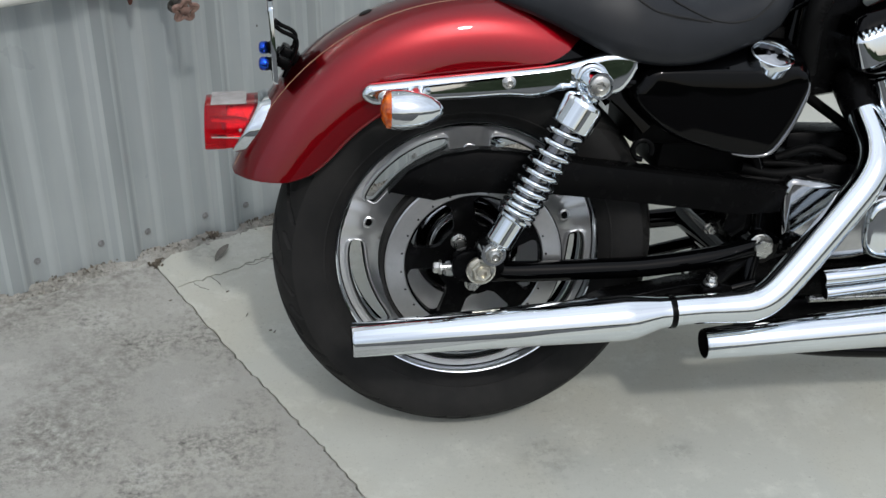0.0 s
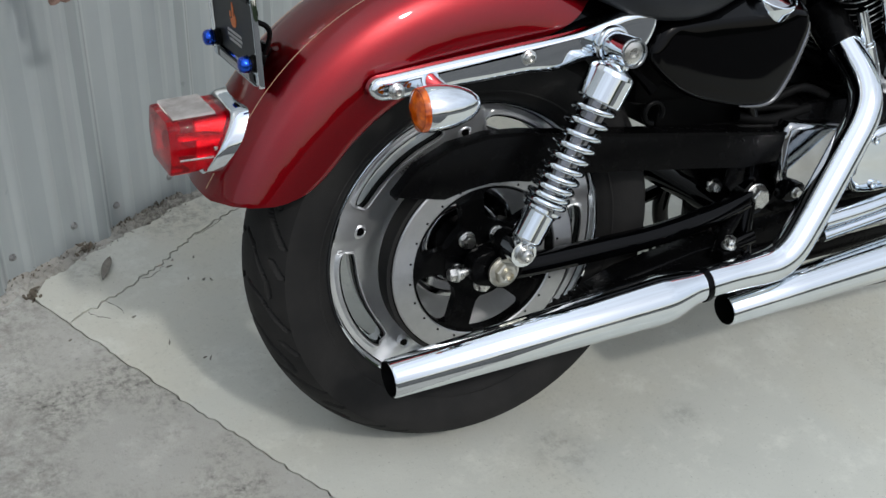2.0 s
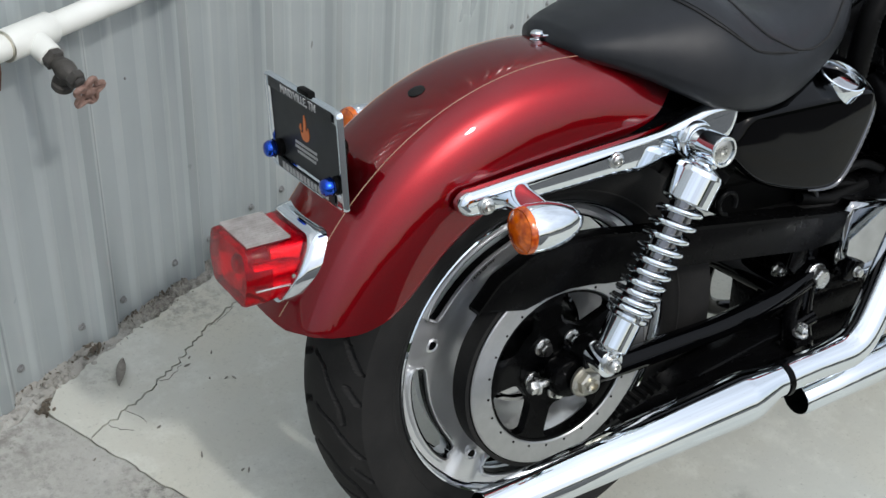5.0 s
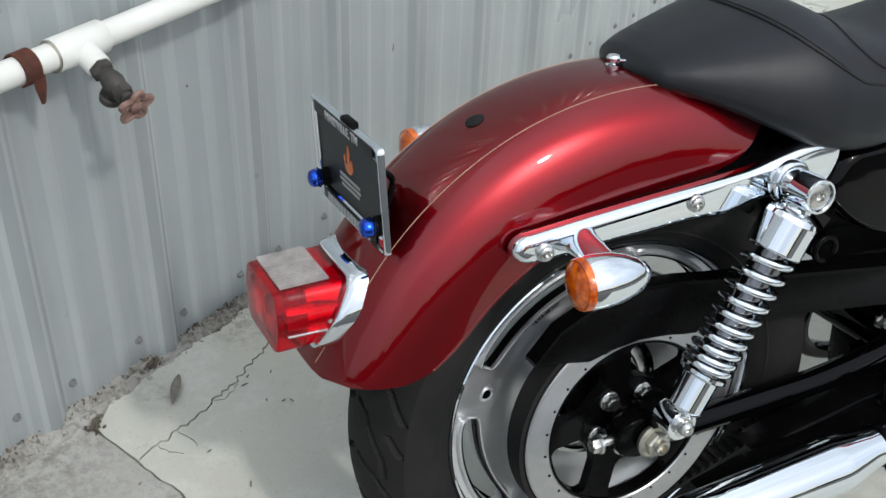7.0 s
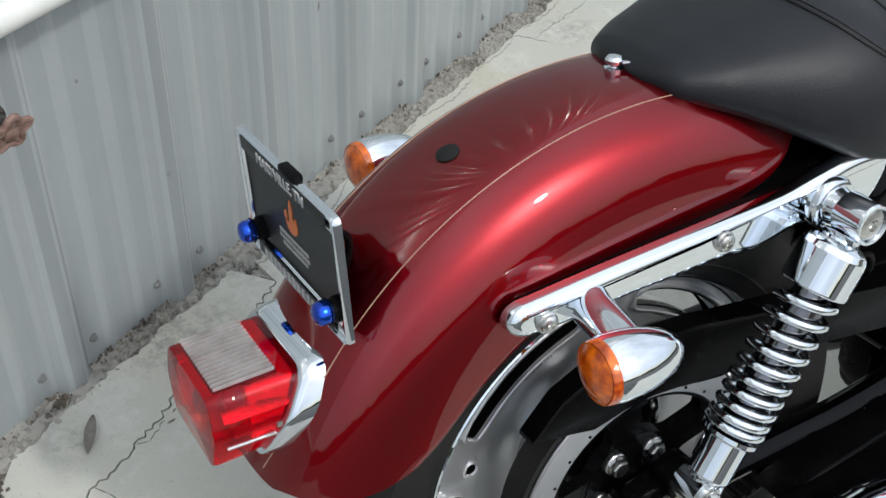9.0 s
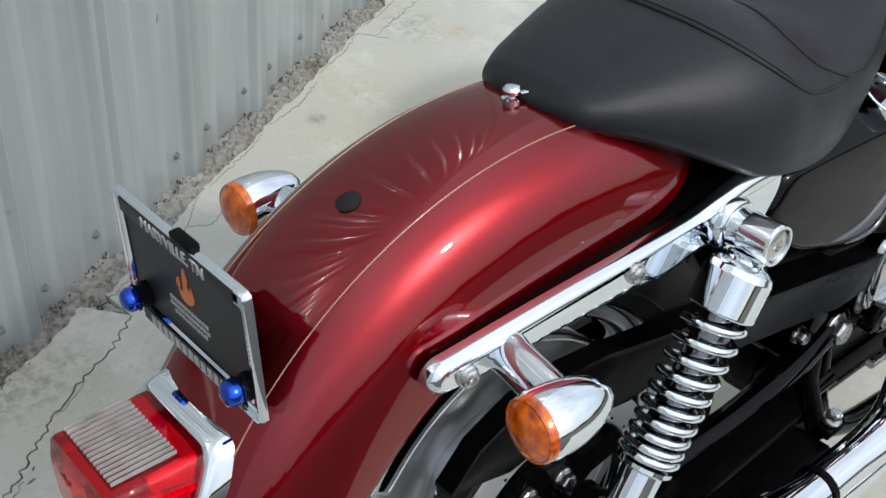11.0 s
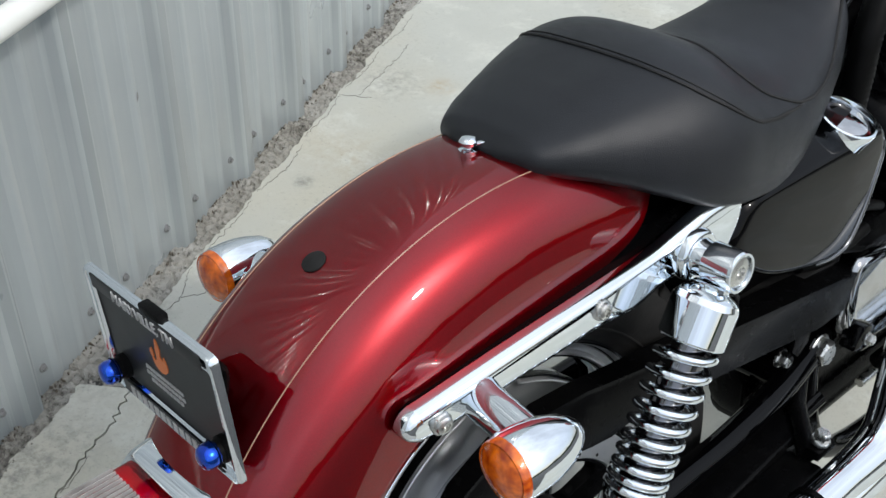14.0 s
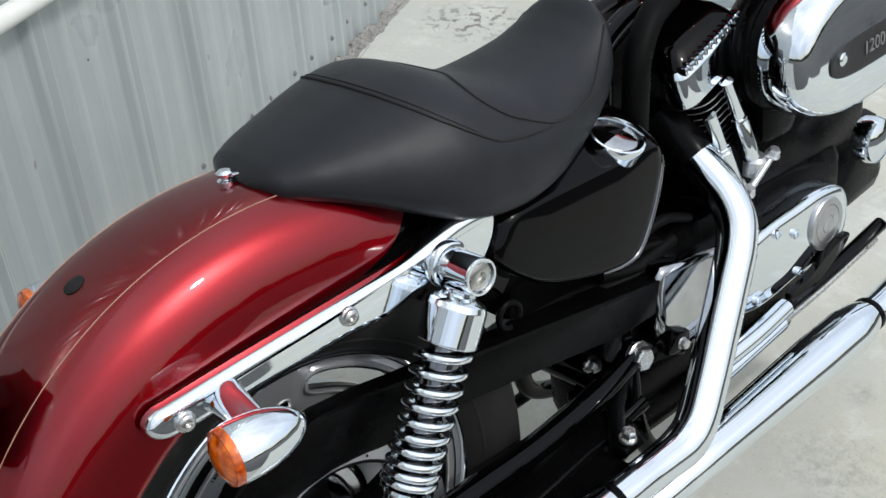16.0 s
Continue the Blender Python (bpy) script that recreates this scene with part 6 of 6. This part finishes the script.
prof = [(0.0, 0.0238), (0.006, 0.0255), (0.28, 0.030), (0.72, 0.0365), (0.88, 0.0370), (0.93, 0.0355), (0.985, 0.0255), (1.0, 0.0245)]
sweep(bm, [M2A.lerp(M2B, t) for t, r in prof], [r for t, r in prof], 48, caps=False)
muffler2 = part("muffler", bm, CHROME, bike, "chrome shorty muffler, front pipe", sharp=30)
bm = bmesh.new()
sweep(bm, [M2A, M2A.lerp(M2B, 0.08), M2A.lerp(M2B, 0.2)], [0.0236, 0.0225, 0.001], 40, caps=False)
part("outlet", bm, PLASTIC_BLACK, muffler2, "sooty outlet")
bm = bmesh.new()
sweep(bm, [M2A.lerp(M2B, 0.985), M2A.lerp(M2B, 1.0)], 0.0272, 40)
part("clamp", bm, SATIN_BLACK, muffler2, "black clamp ring")
bm = bmesh.new()
sweep(bm, curve_points([M2A.lerp(M2B, 0.97), (0.95, -0.198, 0.268), (1.02, -0.195, 0.285), (1.08, -0.185, 0.34), (1.12, -0.165, 0.44), (1.13, -0.13, 0.55)]), 0.0235, 32)
part("exhaust_header", bm, CHROME, bike, "chrome exhaust header with heat shield")

# muffler bracket, lower rails, sprocket cover
bm = bmesh.new()
plate(bm, [(0.356, 0.314), (0.388, 0.317), (0.392, 0.305), (0.356, 0.302)], -0.192, -0.172, 0.002)
sweep(bm, [(0.36, -0.175, 0.30), (0.42, -0.12, 0.31), (0.47, -0.09, 0.33)], 0.012, 12)
bracket = part("muffler_bracket", bm, SATIN_BLACK, bike)
bm = bmesh.new()
hex_bolt(bm, (0.372, -0.182, 0.318), (0, -0.2, 1), 0.0085, 0.016)
part("bracket_bolt", bm, STEEL, bracket)
bm = bmesh.new()
sweep(bm, curve_points([(0.20, -0.09, 0.245), (0.33, -0.10, 0.26), (0.42, -0.11, 0.275), (0.48, -0.115, 0.29)]), 0.012, 12)
part("lower_rail", bm, GLOSS_BLACK, bike)
bm = bmesh.new()
sweep(bm, curve_points([(0.25, 0.09, 0.245), (0.33, 0.10, 0.26), (0.48, 0.115, 0.29)]), 0.012, 12)
part("lower_rail", bm, GLOSS_BLACK, bike)
bm = bmesh.new()
rounded_plate(bm, smooth_outline([(0.506, 0.470), (0.55, 0.474), (0.64, 0.46), (0.72, 0.45), (0.72, 0.37), (0.63, 0.335), (0.54, 0.345), (0.512, 0.385)], 3), -0.085, -0.128, 0.010, 4)
spro = part("sprocket_cover", bm, DULL, bike, "chrome sprocket cover")
bm = bmesh.new()
hex_bolt(bm, (0.532, -0.140, 0.366), (0, -1, 0), 0.0065, 0.010)
part("cover_bolt", bm, STEEL, spro)
bm = bmesh.new()
block(bm, (0.530, -0.128, 0.366), (0.040, 0.026, 0.036), (0, 20, 0), 0.006)
part("cable_clamp", bm, GLOSS_BLACK, spro, "black cable clamp")

# engine
engine = part("engine", (lambda b: (block(b, (0.76, 0.0, 0.40), (0.46, 0.20, 0.20), (0, 0, 0), 0.03), block(b, (0.60, 0.0, 0.42), (0.16, 0.18, 0.16), (0, 0, 0), 0.02), b)[2])(bmesh.new()), SATIN_BLACK, bike, "black and chrome air-cooled twin engine")
CAM = [(0.655, 0.425), (0.69, 0.448), (0.74, 0.458), (0.80, 0.462), (0.86, 0.466), (0.915, 0.455), (0.935, 0.42), (0.925, 0.375), (0.88, 0.350), (0.80, 0.345), (0.72, 0.335), (0.66, 0.35)]
bm = bmesh.new()
rounded_plate(bm, smooth_outline(CAM, 4), -0.085, -0.140, 0.012, 4)
cam_cover = part("cam_cover", bm, CHROME, engine, "polished cam cover")
bm = bmesh.new()
lathe(bm, [(0.041, 0.0), (0.041, 0.004), (0.039, 0.0060), (0.030, 0.0062), (0.0292, 0.0045), (0.0284, 0.0062), (0.014, 0.0068), (0.0132, 0.0052), (0.0124, 0.0068), (0.005, 0.0072), (0.001, 0.006)], (0.868, -0.139, 0.412), RIGHT, 48)
part("timer_cover", bm, MACHINED, engine, "round timer cover")
for x, z in ((0.69, 0.432), (0.745, 0.442), (0.79, 0.425), (0.70, 0.355), (0.80, 0.360), (0.905, 0.372)):
    bm = bmesh.new()
    lathe(bm, [(0.0075, 0), (0.0075, 0.0055), (0.0065, 0.007), (0.0042, 0.007), (0.004, 0.004), (0.0005, 0.004)], (x, -0.138, z), RIGHT, 20)
    part("cover_screw", bm, CHROME, engine)


def cylinder(base, lean, name_label):
    """A finned barrel and head with a chrome rocker box on top."""
    ax = Vector((math.sin(radians(lean)), 0, math.cos(radians(lean))))
    b = Vector(base)
    x = Vector((ax.z, 0, -ax.x))
    y = Vector((0, 1, 0))
    bm = bmesh.new()
    lathe(bm, [(0.046, 0), (0.046, 0.18)], b, ax, 32)
    cyl = part("cylinder", bm, SATIN_BLACK, engine, name_label)
    ring = oval(0, 0, 0.055, 0.080, 36, 4.0)
    for i in range(14):
        h = 0.028 + 0.0103 * i
        bm = bmesh.new()
        skin(bm, [[b + ax * (h + dh) + (x * p + y * q) * k for p, q in ring] for dh, k in ((0.0, 0.99), (0.0008, 1.0), (0.0024, 1.0), (0.0032, 0.99))])
        fin = part("fin", bm, SATIN_BLACK, cyl)
        if i < 9:
            continue
        bm = bmesh.new()
        skin(bm, [[b + ax * (h + dh) + (x * p + y * q) * k for p, q in ring] for dh, k in ((0.0007, 1.001), (0.0012, 1.004), (0.0020, 1.004), (0.0025, 1.001))])
        part("fin_edge", bm, MACHINED, cyl)
    top = b + ax * 0.174
    bm = bmesh.new()
    ring = oval(0, 0, 0.076, 0.082, 48, 7)
    skin(bm, [[top + ax * h + (x * p + y * q) * k for p, q in ring] for h, k in ((0.0, 0.93), (0.004, 0.97), (0.008, 1.0), (0.050, 1.0), (0.054, 0.99), (0.062, 0.93))])
    part("rocker_box", bm, CHROME, engine, "chrome rocker box", sharp=30)
    bm = bmesh.new()
    ring = oval(0, 0, 0.072, 0.078, 48, 7)
    skin(bm, [[top + ax * h + (x * p + y * q) * k for p, q in ring] for h, k in ((0.058, 0.96), (0.066, 0.96), (0.071, 0.92), (0.084, 0.80), (0.088, 0.72))])
    part("rocker_cover", bm, GLOSS_BLACK, engine, "black rocker cover", sharp=30)
    bm = bmesh.new()
    for q in range(12):
        p = top + ax * 0.064 + x * (-0.060 + 0.0110 * q) - y * 0.0775
        block(bm, p, (0.0045, 0.014, 0.012), (0, lean, 0), 0.0012)
    tagged(part("cover_tooth", bm, CHROME, engine, "row of small chrome fins"), kind="stuff")
    for q in (-0.05, 0.05):
        bm = bmesh.new()
        hex_bolt(bm, top + ax * 0.070 + x * q - y * 0.050, ax, 0.008, 0.012)
        part("cover_bolt", bm, STEEL, engine)
    return b, ax, x


cylinder((0.763, -0.005, 0.508), -22.5, "black finned rear cylinder")
cylinder((0.860, 0.005, 0.508), 22.5, "black finned front cylinder")
for a, b in (((0.655, -0.094, 0.636), (0.706, -0.096, 0.522)), ((0.692, -0.094, 0.672), (0.746, -0.096, 0.548))):
    a, b = Vector(a), Vector(b)
    bm = bmesh.new()
    sweep(bm, [a, a.lerp(b, 0.45), a.lerp(b, 0.46), a.lerp(b, 0.50), a.lerp(b, 0.51), b], [0.0095, 0.0095, 0.0115, 0.0115, 0.0125, 0.0125], 24)
    part("pushrod_tube", bm, CHROME, engine, "chrome pushrod tube")
for x0, z0 in ((0.706, 0.515), (0.752, 0.538)):
    bm = bmesh.new()
    lathe(bm, [(0.018, -0.016), (0.018, 0.006), (0.014, 0.012)], (x0, -0.096, z0), (0, -0.2, 1), 20)
    part("tappet_block", bm, CAST, engine)
bm = bmesh.new()
sweep(bm, [(0.715, -0.112, 0.508), (0.772, -0.112, 0.545)], 0.0055, 10)
hex_bolt(bm, (0.772, -0.112, 0.545), (0, -0.5, 1), 0.008, 0.012)
hex_bolt(bm, (0.715, -0.112, 0.508), (0, -0.5, 1), 0.008, 0.012)
part("tappet_clamp", bm, CAST, engine, "cast clamp across the tappets")
# black barrels' foot and lower case, carburettor between the cylinders
bm = bmesh.new()
block(bm, (0.88, -0.01, 0.525), (0.36, 0.16, 0.11), (0, 0, 0), 0.02)
part("crankcase_top", bm, SATIN_BLACK, engine)
bm = bmesh.new()
block(bm, (0.71, -0.02, 0.285), (0.54, 0.11, 0.12), (0, -2, 0), 0.03)
block(bm, (0.68, -0.02, 0.225), (0.42, 0.13, 0.06), (0, -2, 0), 0.02)
part("crankcase_bottom", bm, SATIN_BLACK, engine)
bm = bmesh.new()
block(bm, (1.02, -0.01, 0.43), (0.20, 0.17, 0.14), (0, -8, 0), 0.03)
part("crankcase_front", bm, SATIN_BLACK, engine)
bm = bmesh.new()
block(bm, (0.815, -0.04, 0.63), (0.09, 0.12, 0.16), (0, 0, 0), 0.02)
lathe(bm, [(0.035, 0), (0.035, 0.05), (0.028, 0.055)], (0.815, -0.09, 0.65), RIGHT, 28)
part("carburettor", bm, SATIN_BLACK, engine, "black carburettor")
# brake rod, footrest and shift tubes low on the side
for line, r, mat, lab in (([(0.60, -0.128, 0.292), (0.76, -0.128, 0.298), (0.90, -0.128, 0.312), (1.05, -0.128, 0.338)], 0.0115, GLOSS_BLACK, "black frame rail"),
                          ([(0.58, -0.118, 0.262), (0.76, -0.120, 0.270), (0.88, -0.120, 0.281), (1.05, -0.120, 0.308)], 0.0065, STEEL, "zinc-plated brake rod"),
                          ([(0.575, -0.165, 0.318), (0.66, -0.165, 0.326), (0.74, -0.160, 0.334)], 0.0135, CHROME, "chrome crossover tube"),
                          ([(0.585, -0.160, 0.290), (0.66, -0.158, 0.298), (0.74, -0.155, 0.306)], 0.011, CHROME, "chrome crossover tube")):
    bm = bmesh.new()
    sweep(bm, curve_points(line), r, 16)
    part("rod", bm, mat, bike, lab)
bm = bmesh.new()
plate(bm, smooth_outline([(0.76, 0.345), (0.80, 0.352), (0.85, 0.372), (0.90, 0.388), (0.905, 0.376), (0.86, 0.352), (0.81, 0.332), (0.77, 0.328)], 3), -0.158, -0.146, 0.002)
part("brake_pedal", bm, GLOSS_BLACK, bike, "black brake lever")
bm = bmesh.new()
lathe(bm, [(0.034, 0), (0.036, 0.02), (0.033, 0.03), (0.020, 0.036), (0.0005, 0.038)], (0.985, -0.125, 0.505), RIGHT, 40)
part("horn_cover", bm, CHROME, bike, "round chrome horn cover")

# air cleaner
bm = bmesh.new()
AIR_C, AIR_T = (0.868, 0.700), radians(4)
rings = []
for y, k in ((-0.125, 0.90), (-0.128, 0.97), (-0.140, 1.0), (-0.165, 0.995), (-0.180, 0.965), (-0.190, 0.91), (-0.1945, 0.84), (-0.196, 0.76), (-0.197, 0.4), (-0.197, 0.05)):
    rings.append([(x, y, z) for x, z in oval(AIR_C[0], AIR_C[1], 0.162 * k - 0.02 * (1 - k), 0.098 * k, 64, 2.4, AIR_T)])
skin(bm, rings)
air = part("air_cleaner", bm, CHROME, bike, "chrome oval air cleaner cover with black insert")
bm = bmesh.new()
skin(bm, [[(x, y, z) for x, z in oval(AIR_C[0] + 0.006, AIR_C[1] - 0.010, 0.104 * k, 0.026 * k, 48, 3, AIR_T)] for y, k in ((-0.195, 1.0), (-0.1985, 1.0), (-0.1992, 0.97), (-0.198, 0.93))])
part("insert", bm, PLATE_BLACK, air, "black badge insert")
bm = bmesh.new()
bm.from_mesh(writing("1200", 0.026, 0.0008))
bmesh.ops.transform(bm, matrix=Matrix.Translation((AIR_C[0] + 0.004, -0.1992, AIR_C[1] - 0.010)) @ Matrix.Rotation(-AIR_T, 4, "Y") @ Matrix(((1, 0, 0, 0), (0, 0, -1, 0), (0, 1, 0, 0), (0, 0, 0, 1))), verts=bm.verts)
part("lettering", bm, MACHINED, air, flat=True)
for dx in (-0.072, 0.098):
    bm = bmesh.new()
    lathe(bm, [(0.009, 0), (0.009, 0.003), (0.006, 0.005), (0.001, 0.005)], (AIR_C[0] + dx, -0.197, AIR_C[1] - 0.006 + dx * 0.07), RIGHT, 20)
    part("cover_screw", bm, CHROME, air)
bm = bmesh.new()
rings = []
for y, k in ((-0.055, 0.84), (-0.075, 0.96), (-0.090, 1.0), (-0.094, 0.985), (-0.098, 1.0), (-0.108, 1.0), (-0.112, 0.985), (-0.116, 1.0), (-0.130, 0.96)):
    rings.append([(x, y, z) for x, z in oval(AIR_C[0] + 0.004, AIR_C[1], 0.161 * k, 0.100 * k, 48, 2.5, AIR_T)])
skin(bm, rings)
part("backing_plate", bm, SATIN_BLACK, air, "ribbed black backing plate")

# fuel tank, hoses and cables
bm = bmesh.new()
rings = []
for x, hw, zb, zt in ((0.615, 0.03, 0.80, 0.825), (0.63, 0.06, 0.795, 0.85), (0.68, 0.095, 0.79, 0.885), (0.76, 0.125, 0.785, 0.92), (0.86, 0.135, 0.785, 0.945), (0.96, 0.13, 0.79, 0.95), (1.05, 0.11, 0.80, 0.94), (1.12, 0.075, 0.82, 0.91), (1.15, 0.03, 0.84, 0.88)):
    ring = []
    for i in range(40):
        a = 2 * math.pi * i / 40
        c, s = math.cos(a), math.sin(a)
        ring.append((x, hw * math.copysign(abs(c) ** 0.75, c), 0.5 * (zb + zt) + 0.5 * (zt - zb) * math.copysign(abs(s) ** 0.8, s)))
    rings.append(ring)
skin(bm, rings)
part("fuel_tank", bm, RED, bike, "dark candy red fuel tank", sharp=60)
bm = bmesh.new()
pts = curve_points([(0.535, -0.070, 0.640), (0.530, -0.078, 0.695), (0.535, -0.080, 0.745), (0.565, -0.075, 0.785), (0.62, -0.06, 0.80)], 14)
sweep(bm, pts, [0.0165 + 0.0013 * (i % 2) for i in range(len(pts))], 18)
part("breather_hose", bm, PLASTIC_BLACK, bike, "ribbed black breather hose")
for line, r in (([(0.54, 0.0, 0.615), (0.60, 0.0, 0.575), (0.68, 0.0, 0.525)], 0.009), ([(0.50, -0.08, 0.50), (0.56, -0.09, 0.52), (0.62, -0.085, 0.50)], 0.007), ([(0.47, -0.075, 0.49), (0.54, -0.085, 0.49), (0.63, -0.09, 0.47)], 0.006), ([(0.44, -0.085, 0.485), (0.50, -0.09, 0.475), (0.58, -0.09, 0.485)], 0.009)):
    bm = bmesh.new()
    sweep(bm, curve_points(line), r, 10)
    part("cable", bm, PLASTIC_BLACK, bike)
bm = bmesh.new()
sweep(bm, curve_points([(0.50, 0.12, 0.20), (0.46, 0.20, 0.12), (0.44, 0.26, 0.055)]), 0.010, 12)
part("side_stand", bm, SATIN_BLACK, bike)
